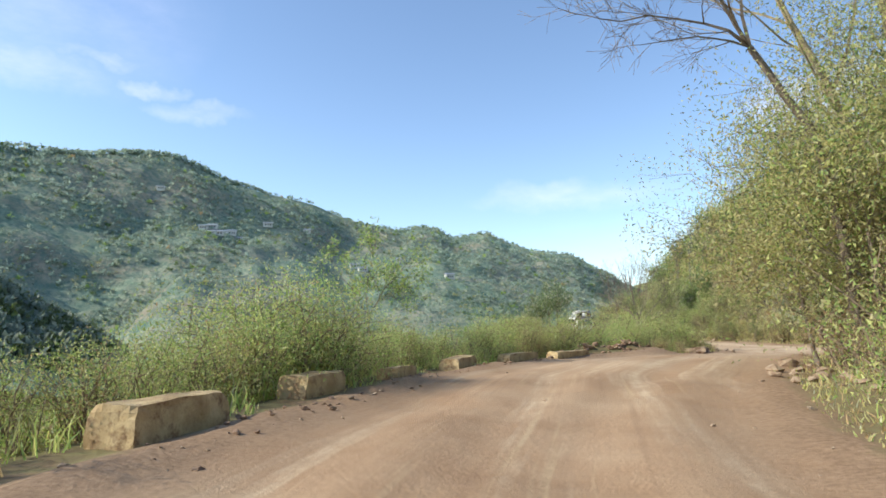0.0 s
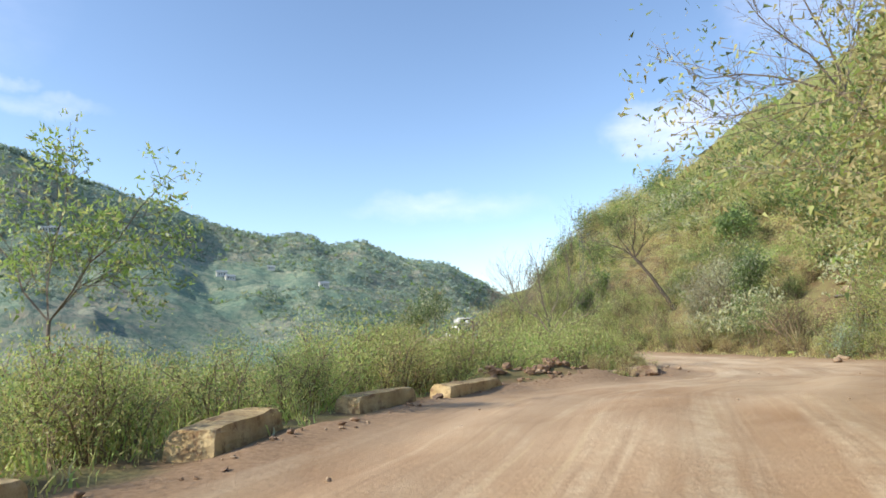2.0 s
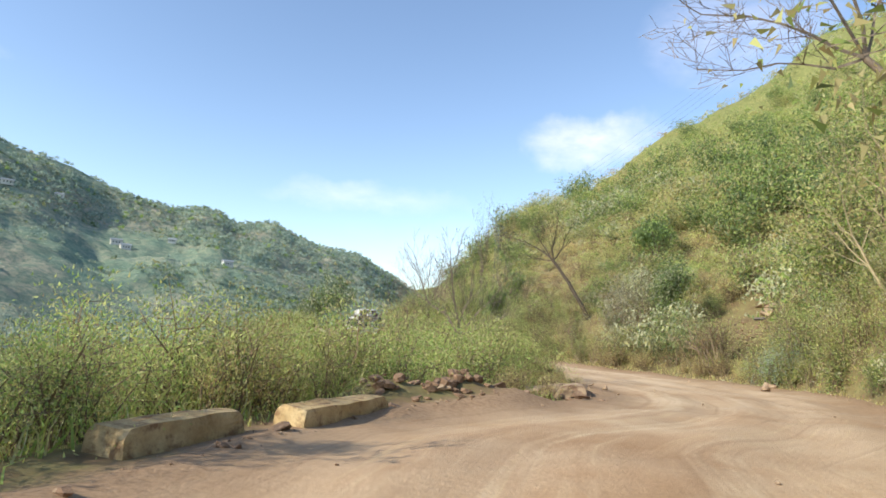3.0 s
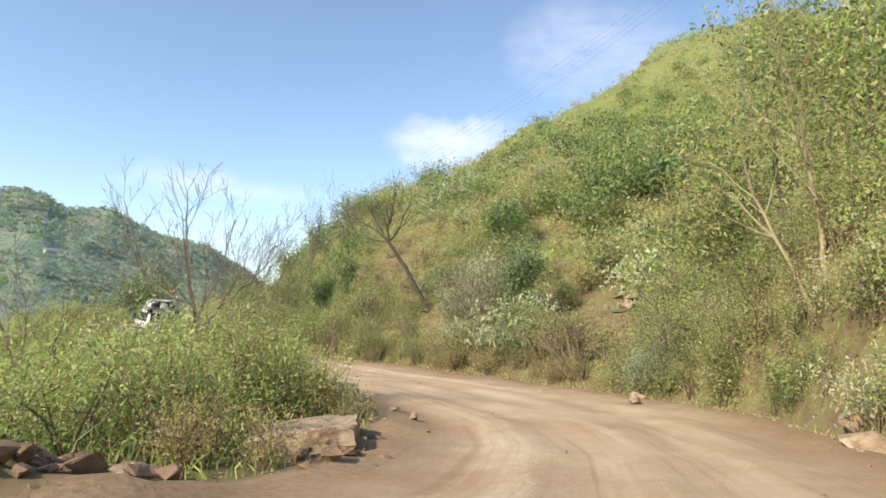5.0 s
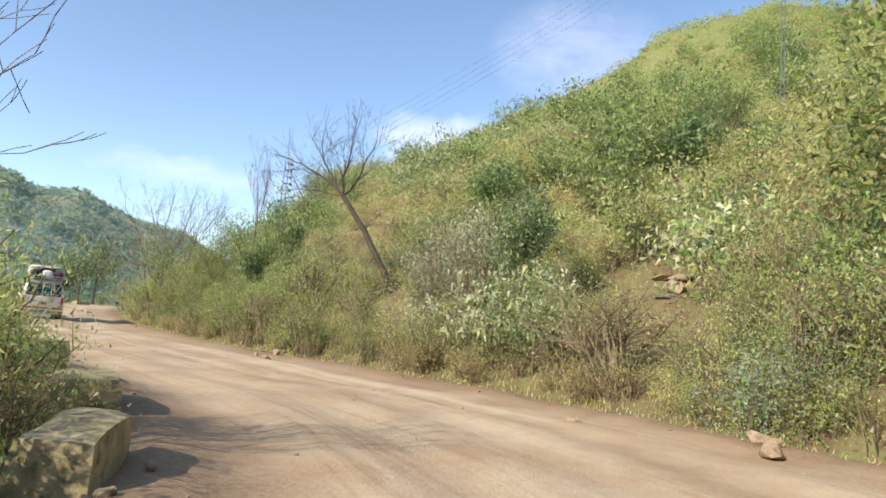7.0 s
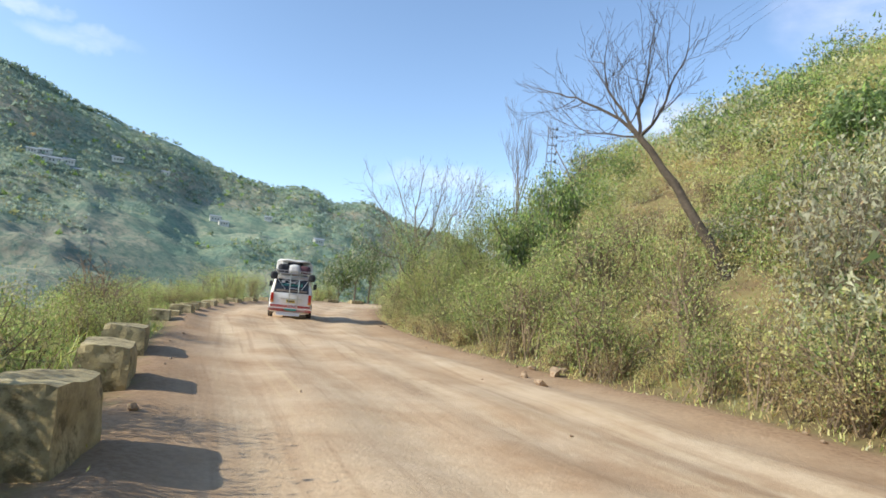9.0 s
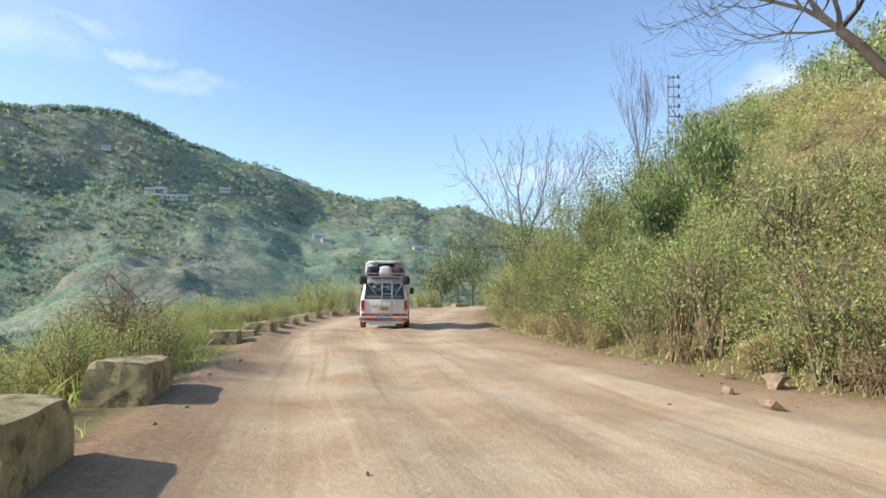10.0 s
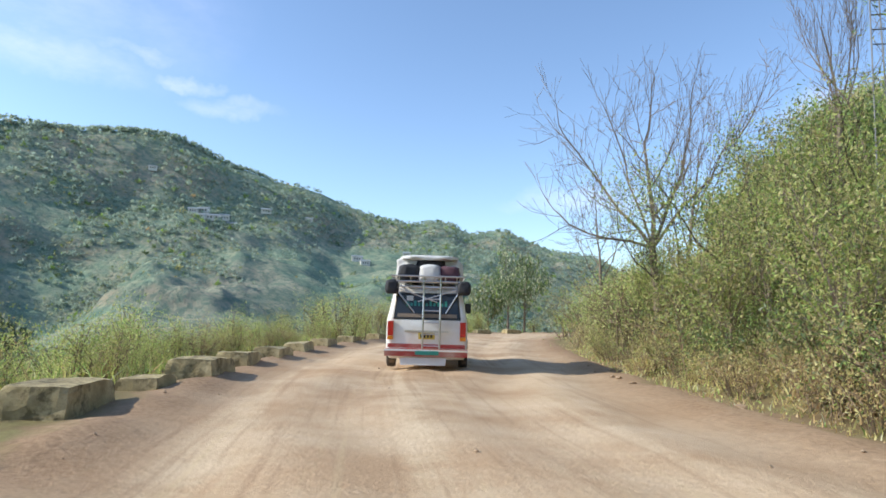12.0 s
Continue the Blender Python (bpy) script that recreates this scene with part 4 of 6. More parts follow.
# tall pale-leaved shrubs, dark and teal ones between them
for x, y, k, s in ((19.6, 42.0, "grey", 1.2), (18.6, 40.2, "grey", 0.8), (16.6, 43.0, "dry", 0.7), (17.6, 44.0, "dry", 0.8), (16.2, 44.4, "dry", 0.7), (17.5, 41.0, "pale", 1.05), (18.3, 42.0, "pale", 1.2), (18.9, 40.6, "pale", 1.1), (17.0, 42.4, "pale", 0.8), (18.0, 39.6, "pale", 0.9), (19.4, 41.6, "pale", 1.2), (16.9, 40.2, "dry", 0.8),
                   (18.9, 40.9, "dark", 1.2), (17.4, 40.0, "dark", 0.9), (20.0, 46.2, "grey", 1.5), (19.2, 33.6, "dark", 0.9), (20.2, 34.2, "green", 1.0), (21.0, 34.9, "dark", 1.0), (19.0, 35.2, "dark", 0.8),
                   (14.2, 52.4, "dark", 1.0), (13.6, 53.4, "dark", 0.8), (12.6, 56.4, "dark", 0.9), (23.0, 53.8, "dark", 1.3), (26.2, 54.9, "dark", 1.6), (39.7, 55.3, "dark", 2.2), (41.0, 54.0, "dark", 1.8),
                   (22.4, 28.6, "dark", 1.3), (20.4, 25.6, "dark", 1.2), (17.7, 27.5, "green", 0.9), (16.7, 25.3, "weed2", 0.9), (18.1, 28.6, "olive", 1.0), (16.3, 24.5, "olive", 0.8), (17.9, 29.4, "green", 0.8), (17.4, 25.2, "green", 0.9), (15.6, 22.4, "olive", 1.1), (16.4, 23.4, "green", 1.2)):
    plant(k, x, y, s)


# ---------- parapet blocks, stones and rubble ----------
def rough_box(lx, ly, lz, cuts=4, wear=0.03, seed=0, taper=0.0, blunt=0.0):
    """A worn block: base at z = 0, edges rounded off and faces uneven."""
    bm = bmesh.new()
    bmesh.ops.create_cube(bm, size=1.0)
    bmesh.ops.subdivide_edges(bm, edges=bm.edges[:], cuts=cuts, use_grid_fill=True)
    for v in bm.verts:
        c = v.co * 2
        round_off = max(0, abs(c.x) + abs(c.y) + abs(c.z) - 2.6) * 0.16 * (1 + blunt)
        k = 1 - taper * (v.co.z + 0.5)
        p = Vector((v.co.x * lx * k, v.co.y * ly * k, (v.co.z + 0.5) * lz)) - Vector((c.x * lx, c.y * ly, c.z * lz)) * round_off * 0.5
        p += noise.noise_vector(p * 2.3 + Vector((seed * 7.3, seed, 0))) * wear + noise.noise_vector(p * 8 + Vector((seed, 3, 0))) * wear * 0.4
        v.co = p
    bmesh.ops.triangulate(bm, faces=bm.faces[:])
    return bm


def mesh_of(name, bm, material):
    me = bpy.data.meshes.new(name)
    bm.to_mesh(me)
    bm.free()
    me.materials.append(material)
    return me


for i, (xa, ya, xb, yb, wide, tall) in enumerate(BLOCKS):
    d = Vector((xb - xa, yb - ya, 0))
    side = Vector((-d.y, d.x, 0)).normalized()
    c = Vector(((xa + xb) / 2, (ya + yb) / 2, 0)) + side * wide / 2
    base = min(height(c.x + sx * wide * 0.4, c.y) for sx in (-1, 0, 1)) - 0.1
    rise = float(np.interp(c.y, *ROAD_RISE.T)) if c.y > 22 else 0.06
    ob = new("parapet_block", mesh_of("parapet_block", rough_box(wide, d.length, rise + tall - base, 6, 0.03, i, 0.08), M_CONCRETE if c.y < 22 else M_MOSSY))
    ob.matrix_world = pose(c.x, c.y, base, rng.normal(0, 1.2), rng.normal(0, 1.5), math.degrees(math.atan2(d.y, d.x)) - 90)
    tagged(ob, "weathered concrete parapet block, stained brown, on the road edge" if c.y < 22 else "weathered concrete parapet block with dark moss, beside weeds", "parapet block", "parapet blocks")


def chip(size, flat):
    """An angular broken stone: the hull of a few random points."""
    bm = bmesh.new()
    for _ in range(15):
        p = unit(rng.normal(size=3)) * rng.uniform(0.75, 1.0)
        bm.verts.new((p[0] * size * 0.55, p[1] * size * 0.42, (p[2] + 0.8) * size * flat * 0.5))
    hull = bmesh.ops.convex_hull(bm, input=bm.verts[:])
    bmesh.ops.delete(bm, geom=[v for v in bm.verts if not v.link_faces], context="VERTS")
    return bm


CHIPS = {m: [mesh_of("stone", chip(1.0, f), m) for f in (0.5, 0.6, 0.7, 0.8, 0.55, 0.65)] for m in (M_ROCK, M_LEDGE, M_EARTH)}


def stone(x, y, size, name="stone", label="broken pale brown stone lying on the earth", group="loose stones", flat=0.6, mat=None, turn=None, sink=0.2):
    """A stone, sharing its mesh with others."""
    ob = new(name, CHIPS[mat or M_ROCK][int(rng.integers(6))])
    ob.matrix_world = pose(x, y, height(x, y) - size * flat * sink, rng.normal(0, 9), rng.normal(0, 9), rng.uniform(0, 360) if turn is None else turn)
    ob.scale = (size, size * rng.uniform(0.8, 1.2), size * flat / 0.6)
    return tagged(ob, label, "stone", group)


# rock slab at the inside of the bend, with crumbling earth below it
bm = rough_box(1.35, 2.2, 0.24, 9, 0.04, 5, 0.05, 0.3)
for v in bm.verts:
    v.co += noise.noise_vector(v.co * 1.3 + Vector((4, 0, 0))) * 0.06 + noise.noise_vector(v.co * 16) * 0.012
    v.co.z -= 0.12
slab = new("rock_slab", mesh_of("rock_slab", bm, M_ROCK))
slab.matrix_world = pose(6.6, 26.0, height(6.9, 26.1) + 0.09, -2, -7, -18)
tagged(slab, "flat pale rock slab breaking away at the road edge", "rock slab")
for _ in range(46):
    stone(6.75 + rng.normal(0, 0.38), 25.9 + rng.normal(0, 0.95), rng.uniform(0.15, 0.42), "earth_clod", "crumbling brown lump of earth under the slab", "clods", 0.55, M_EARTH)
for x, y, s in ((7.45, 25.6, 0.5), (7.6, 26.8, 0.45), (7.2, 24.6, 0.4), (7.9, 27.6, 0.5), (6.9, 24.1, 0.3), (7.5, 28.5, 0.4), (8.1, 28.9, 0.45), (8.35, 29.6, 0.4), (0.5, 18.6, 0.5), (0.0, 17.6, 0.35), (2.1, 20.9, 0.6)):
    stone(x, y, s * 0.6, "earth_clod", "crumbling brown lump of earth and rock", "clods", 0.5, M_EARTH, None, 0.4)
# rubble where the parapet has fallen
for _ in range(290):
    k = rng.random()
    x, y = 2.0 + 2.6 * k + rng.normal(0, 0.3), 22.2 + 1.3 * k + rng.normal(0, 0.42)
    stone(x, y, 0.05 + 0.3 * rng.random() ** 2.2, "rubble_stone", "broken brown rubble of the fallen parapet", "rubble", 0.65, M_EARTH if rng.random() < 0.85 else M_ROCK)
for _ in range(26):
    x, y = 8.3 + rng.normal(0, 0.35), 29.6 + rng.normal(0, 1.2)
    stone(x, y, rng.uniform(0.08, 0.28), "rubble_stone", "broken brown rubble beside the road", "rubble", 0.65)
# stones at the foot of the bank
for x, y, s in ((12.6, 45.1, 0.34), (13.2, 46.6, 0.5), (13.5, 47.4, 0.42), (12.9, 47.6, 0.3), (13.9, 48.6, 1.2), (12.5, 46.3, 0.22), (16.6, 31.3, 0.42), (17.4, 32.0, 0.6), (15.6, 34.3, 0.3), (14.7, 23.9, 1.1), (15.7, 24.8, 0.8),
                (4.8, 8.6, 0.35), (4.9, 9.8, 0.4), (5.3, 10.6, 0.45), (4.6, 7.8, 0.28), (5.1, 11.3, 0.32), (4.75, 10.6, 0.22), (5.5, 11.8, 0.36), (4.4, 7.0, 0.2), (4.25, 10.2, 0.3), (4.55, 11.0, 0.42), (4.6, 9.4, 0.3), (4.1, 8.9, 0.22), (5.2, 12.2, 0.5), (18.3, 33.2, 0.4)):
    stone(x, y, s, "stone", "pale broken stone at the foot of the bank", "bank stones", 0.55)
for side, n in ((1, 120), (-1, 110)):
    x, y, z, out = spot(0, 66, n, side, -0.9, 0.7)
    for a, b in zip(x, y):
        stone(a, b, 0.03 + 0.12 * rng.random() ** 2.5, "pebble", "small loose stone on the road edge", "pebbles")
for _ in range(40):
    y = rng.uniform(2, 64)
    x = np.interp(y, *LEFT_EDGE.T) * (1 - (k := rng.uniform(0.1, 0.9))) + np.interp(y, *RIGHT_EDGE.T) * k
    stone(float(x), y, rng.uniform(0.03, 0.08), "pebble", "small loose stone on the road", "pebbles")
for _ in range(165):
    y = rng.uniform(2, 22)
    x = float(np.interp(y, *LEFT_EDGE.T)) + rng.normal(0.3, 0.25)
    stone(x, y, 0.03 + 0.11 * rng.random() ** 3, "earth_clod", "small brown lump of earth at the road edge", "clods", 0.6, M_EARTH if rng.random() < 0.75 else M_ROCK)
for _ in range(64):
    k = rng.random()
    stone(19.8 + 3.2 * k + rng.normal(0, 0.5), 36.2 + 4.0 * k + rng.normal(0, 0.6), rng.uniform(0.08, 0.36), "earth_clod", "crumbling brown lump of earth on the scree", "clods", 0.5, M_EARTH)
# outcrop on the slope
for x, y, s in ((23.6, 39.9, 1.0), (24.4, 40.3, 1.3), (23.0, 39.6, 0.8), (25.2, 41.0, 1.2), (24.0, 40.7, 1.0), (25.9, 41.6, 0.9)):
    stone(x, y, s, "boulder", "weathered brown rock ledge on the slope", "outcrop", 0.4, M_LEDGE if s < 1 else M_ROCK, None, 0.35)


# ---------- trees ----------
def limbs(start, way, length, radius, level, out, tips, spread=0.55, lift=0.12, kink=0.12, split=3):
    """A limb in short bent pieces that forks again and again."""
    p, d, r = np.array(start, float), unit(np.array(way, float)), radius
    steps = 4 if level > 1 else 3
    for i in range(steps):
        d = unit(d + rng.normal(0, kink, 3) + np.array([0, 0, lift * 0.5]))
        q = p + d * length / steps
        out.append((p, q, r, r * 0.84))
        p, r = q, r * 0.84
        if level > 0 and (i > 0 or level < 3):
            for _ in range(split if i == steps - 1 else 1 if rng.random() < 0.75 else 0):
                w = unit(d + rng.normal(0, spread, 3) + np.array([0, 0, lift]))
                limbs(p, w, length * rng.uniform(0.5, 0.75), r * rng.uniform(0.45, 0.65), level - 1, out, tips, spread, lift, kink, split)
    tips.append(p)


def tree(name, x, y, way, trunk, radius, levels, label, leaves=None, size=0.12, spread=0.55, lift=0.12, split=2, bark=None, sink=0.15, kink=0.1, crown=0.35, drop=None, path=None, up=0.3, main=None, simple=True):
    """A tree: tapered trunk with forking limbs, and a crown of single leaves where it has any."""
    ob = empty(name, pose(x, y, height(x, y) - sink))
    segs, tips = [], []
    p, r = np.zeros(3), radius
    line = path or [np.array(way) / np.linalg.norm(way) * trunk * k for k in (0.35, 0.7, 1.0)]
    for q in line:
        q = np.array(q, float)
        mids = [p + (q - p) * k + (rng.normal(0, 0.02, 3) if k < 1 else 0) for k in (0.33, 0.67, 1.0)]
        for m in mids:
            segs.append((p, m, r, r * 0.93))
            p, r = m, r * 0.93
    trunk_v, trunk_f = tubes(segs, 9)
    part("trunk", mesh_from("trunk", trunk_v, trunk_f, [bark or M_BARK], smooth=True), None, ob)
    spine, segs = segs, []
    d = unit(np.array(line[-1], float) - (np.array(line[-2], float) if len(line) > 1 else np.zeros(3)))
    if main:
        # the main limbs lie as they do on this tree; twigs fork from them at random
        for share, *bends in main:
            a, ra = p, r * share
            for i, b in enumerate(bends):
                b = p + np.array(b, float)
                knee = a + (b - a) * 0.5 + rng.normal(0, 0.04, 3) * np.linalg.norm(b - a)
                segs += [(a, knee, ra, ra * 0.85), (knee, b, ra * 0.85, ra * 0.7)]
                for s in (a, knee, b) if i else (knee, b):
                    for _ in range(split - 1):
                        w = unit(unit(b - a) + rng.normal(0, spread, 3) + np.array([0, 0, lift]))
                        limbs(s, w, trunk * rng.uniform(0.3, 0.5), ra * rng.uniform(0.3, 0.45), levels - 1, segs, tips, spread, lift, kink, split)
                a, ra = b, ra * 0.68
            limbs(a, unit(b - knee + np.array([0, 0, lift])), trunk * 0.4, ra, levels - 1, segs, tips, spread, lift, kink, split)
    else:
        limbs(p, unit(d + np.array([0, 0, lift])), trunk * 0.75, r * 0.9, levels, segs, tips, spread * 0.8, lift, kink, split)
    low = max(1, int(len(spine) * 0.5))
    for k in range(0 if main else split + 3):
        i = low + k * (len(spine) - low) // (split + 3)
        a, b, ra, rb = spine[i]
        side = rng.normal(0, 1, 3)
        side = unit(side - d * (side @ d))
        limbs(b, unit(d * 0.75 + side * spread * 1.25 + np.array([0, 0, lift])), trunk * rng.uniform(0.5, 0.8), rb * rng.uniform(0.4, 0.62), levels, segs, tips, spread, lift, kink, split)
    v, f = tubes([(a, b, max(ra, 0.0045), max(rb, 0.0035)) for a, b, ra, rb in segs], 3)
    tagged(part("branchwork", mesh_from("branchwork", v, f, [bark or M_BARK]), None, ob), kind="stuff")
    if leaves:
        n = sum(leaves.values())
        t = np.array(tips)
        q = t[rng.integers(0, len(t), n)] + np.clip(rng.normal(0, 1, (n, 3)), -1.6, 1.6) * crown
        v, f = leaf_quads(q, size * rng.uniform(0.6, 1.4, n), 0.42, up, drop, simple)
        part("crown", mesh_from("crown", v, f, LEAVES, np.repeat(list(leaves), list(leaves.values()))), None, ob)
    return tagged(ob, label, "tree")


BARE = "bare grey tree with fine twigs on the bank"
# over the near bend
tree("bare_tree", 5.9, 10.4, None, 2.0, 0.12, 3, "bare leaning tree with long twigs over the road", path=[(-0.25, -0.1, 2.6), (-0.75, -0.3, 4.6), (-1.7, -0.3, 6.2)], spread=0.5, lift=0.05,
     main=[(0.7, (-0.9, -0.3, 0.4), (-2.0, -0.6, 0.5), (-2.9, -0.8, 0.4)), (0.7, (-0.6, -0.4, 0.8), (-1.4, -0.8, 1.6)), (0.5, (-0.8, -0.5, 0.0), (-1.7, -1.0, -0.2)), (0.7, (-0.1, 0, 1.1), (-0.4, -0.3, 2.2)), (0.6, (-0.5, -0.6, 0.5), (-1.0, -1.4, 1.0))])
tree("bare_tree", 6.6, 10.3, None, 4.6, 0.11, 3, BARE, path=[(-0.3, 0, 2.8), (-0.9, 0, 5.0), (-1.7, 0.2, 7.2)], spread=0.5, bark=M_PALE_BARK)
tree("bare_tree", 7.0, 9.9, None, 4.4, 0.13, 3, BARE, path=[(0.0, 0, 2.4), (-0.3, 0, 5.0), (-0.5, 0.1, 7.2)], spread=0.45, bark=M_PALE_BARK)
tree("bare_tree", 11.3, 18.0, None, 1.9, 0.11, 3, "bare tree leaning out over the road", path=[(-0.5, 0.3, 2.0), (-1.3, 0.8, 4.0), (-2.2, 1.4, 5.5)], spread=0.5, lift=0.1, split=2,
     main=[(0.7, (-0.9, 0.1, 0.3), (-2.0, 0.2, 0.5), (-2.8, 0.2, 0.4)), (0.6, (-0.7, -0.1, 0.8), (-1.6, -0.1, 1.5)), (0.7, (-0.2, 0, 1.0), (-0.6, 0.1, 2.2)), (0.5, (-0.9, 0.3, -0.1), (-1.9, 0.4, -0.3)), (0.6, (0.4, 0.2, 0.9), (0.8, 0.3, 2.0))])
# valley side
tree("sapling", -4.8, 16.3, None, 1.5, 0.04, 2, "slender young tree with a thin leafy crown", {BRIGHT: 500, GREEN: 2000, OLIVE: 400, DARK: 500}, 0.09, path=[(0.02, 0, 1.1), (-0.08, 0, 2.1)], spread=0.7, lift=0.05, split=3, crown=0.1,
     main=[(0.7, (-0.5, 0, 0.8), (-1.0, 0.1, 1.4)), (0.7, (-0.05, 0.1, 1.0), (0.1, 0.1, 1.8)), (0.7, (0.5, 0, 0.8), (1.1, -0.1, 1.4)), (0.5, (0.3, 0.2, 0.5), (0.8, 0.3, 0.8))])
tree("bare_tree", 5.5, 31.3, None, 2.0, 0.085, 3, "bare tree standing among weeds on the valley side", path=[(0.1, 0, 1.2), (-0.05, 0, 2.3)], spread=0.5, lift=0.15, split=2,
     main=[(0.75, (-0.35, 0.1, 0.6), (-1.0, 0.3, 1.0), (-1.3, 0.3, 1.8)), (0.85, (-0.2, -0.2, 0.9), (-0.35, -0.1, 2.0)), (0.7, (0.4, 0, 0.5), (1.0, 0.2, 1.1), (1.4, 0.2, 1.6)), (0.6, (0.2, 0.3, 0.8), (0.5, 0.6, 1.8)), (0.5, (0.7, -0.3, 0.3), (1.3, -0.4, 0.6))])
tree("bare_tree", 3.6, 29.6, None, 1.8, 0.06, 2, "small leaning bare tree among weeds", path=[(-0.35, 0, 1.2), (-0.8, 0, 2.4)], spread=0.6)
# foot of the bank, leaning tree and the row by the far bend
tree("leaning_tree", 17.9, 48.7, None, 2.3, 0.17, 3, "bare leaning tree with a dark trunk on the bank", bark=M_STEM, path=[(-0.45, 0.1, 0.9), (-1.3, 0.4, 2.4), (-2.2, 0.8, 3.7)], spread=0.5, lift=0.15, split=2,
     main=[(0.8, (-0.5, 0.2, 0.5), (-1.4, 0.6, 1.0), (-1.8, 0.9, 1.2)), (0.7, (-0.4, 0.2, 0.7), (-0.8, 0.5, 1.4), (-0.9, 0.5, 1.9)), (0.75, (-0.1, 0, 0.7), (0.1, 0, 1.5), (0.1, -0.1, 2.0)), (0.7, (0.4, -0.2, 0.6), (0.6, -0.3, 1.3), (0.9, -0.5, 2.0)), (0.4, (-0.8, 0.3, 0.1), (-1.2, 0.5, 0.1))])
tree("bare_tree", 10.15, 61.8, None, 2.5, 0.12, 3, "tall bare tree behind the roadside shrubs", path=[(0.05, 0, 1.5), (-0.05, 0, 2.7)], spread=0.5, lift=0.12, split=2,
     main=[(0.85, (-0.05, 0, 1.4), (-0.15, 0.1, 2.5), (0.0, 0.1, 3.2)), (0.7, (-0.7, 0.2, 0.9), (-1.4, 0.4, 2.0), (-1.9, 0.4, 2.7)), (0.55, (-1.1, -0.2, 0.2), (-1.9, -0.3, 0.5)), (0.7, (0.45, 0.2, 1.2), (0.8, 0.3, 2.3), (0.95, 0.3, 3.1)), (0.6, (0.7, -0.2, 1.0), (1.5, -0.3, 2.2), (2.1, -0.4, 2.9)), (0.5, (-0.5, 0.3, 1.6), (-0.8, 0.4, 2.9))])
tree("bare_tree", 11.3, 64.6, None, 2.4, 0.06, 3, "bare many-stemmed tree behind the shrubs", path=[(0.1, 0, 1.5), (0.3, 0, 3.4)], spread=0.5, lift=0.25)
tree("bare_tree", 9.6, 68.5, None, 2.6, 0.06, 3, "bare many-stemmed tree behind the shrubs", path=[(-0.1, 0, 1.5), (-0.2, 0, 3.2)], spread=0.55, lift=0.2)
tree("bare_tree", 14.7, 63.2, None, 3.0, 0.08, 3, "tall narrow bare tree beside the power pole", path=[(0.05, 0, 2.0), (0.1, 0, 4.2)], spread=0.35, lift=0.4)
tree("bare_tree", 20.5, 74.0, None, 3.6, 0.1, 3, BARE, path=[(-0.3, 0, 1.8), (-0.6, 0, 3.2)], spread=0.7)
# pale forked tree above the undercut bank, and leafy trees round it
tree("pale_tree", 17.6, 26.5, None, 3.0, 0.06, 2, "pale forked tree on the steep bank", {OLIVE: 260, BRIGHT: 260, GREEN: 150}, 0.12, path=[(-0.05, 0.1, 1.4), (-0.15, 0.3, 3.0)], spread=0.5, bark=M_PALE_BARK, crown=0.5)
tree("pale_tree", 17.5, 26.7, None, 2.6, 0.05, 2, "pale thin tree leaning from the bank", {OLIVE: 200, BRIGHT: 200}, 0.11, path=[(-0.28, 0.45, 1.3), (-0.6, 1.0, 2.7)], spread=0.5, bark=M_PALE_BARK, crown=0.5)
for x, y, h in ((19.6, 26.6, 3.2), (20.6, 29.2, 3.2), (19.4, 30.8, 2.6), (21.8, 27.6, 3.6), (18.6, 24.4, 2.8)):
    tree("leafy_tree", x, y, (rng.normal(0, 0.2), 0, 1), h, 0.09, 2, "leafy tree with large yellow-green leaves on the bank", {OLIVE: 1300, BRIGHT: 450, GREEN: 1500, DARK: 900}, 0.15, spread=0.7, crown=0.42)
tree("dark_tree", 19.3, 42.2, (0, 0, 1), 2.0, 0.08, 2, "narrow dark-leaved tree on the slope", {DARK: 3200, GREY: 700, GREEN: 500}, 0.13, spread=0.36, lift=0.3, crown=0.24, drop=np.array([0, 0, -0.5]))
for x, y, h in ((17.0, 43.4, 1.3), (18.1, 44.6, 1.6), (19.2, 44.2, 1.6)):
    tree("pale_leaved_tree", x, y, (rng.normal(0, 0.15), 0, 1), h, 0.05, 2, "small tree with hanging pale grey-green leaves", {GREY: 900, OLIVE: 200, DARK: 160}, 0.12, spread=0.6, lift=0.2, crown=0.24, split=3, drop=np.array([0, 0, -0.6]))
tree("dark_tree", 26.1, 55.5, (0, 0, 1), 1.3, 0.08, 2, "dark green round-crowned tree on the hillside", {DARK: 1700, GREEN: 500}, 0.26, spread=0.7, crown=0.4)
tree("dark_tree", 36.5, 51.5, (0, 0, 1), 1.8, 0.12, 2, "dark green tree on the hillside", {DARK: 1500}, 0.34, spread=0.6, crown=0.5)
hang = np.array([0.0, 0.0, -1.0])
for x, y, h in ((13.4, 55.2, 1.2), (14.0, 55.8, 1.4), (15.0, 55.4, 1.9)):
    tree("broad_leaved_tree", x, y, (0, 0, 1), h, 0.07, 2, "small tree with large drooping dark leaves", {DARK: 900, GREEN: 500, GREY: 160}, 0.15, spread=0.5, lift=0.45, crown=0.17, drop=hang)
for x, y, h in ((3.7, 109.5, 3.6), (1.6, 111.0, 3.0), (5.2, 112.0, 3.4)):
    tree("far_tree", x, y, (0, 0, 1), h, 0.16, 2, "tall ragged dark tree at the far bend", {DARK: 1200, GREEN: 200, GREY: 450}, 0.3, spread=0.7, lift=0.2, crown=0.34, drop=hang)
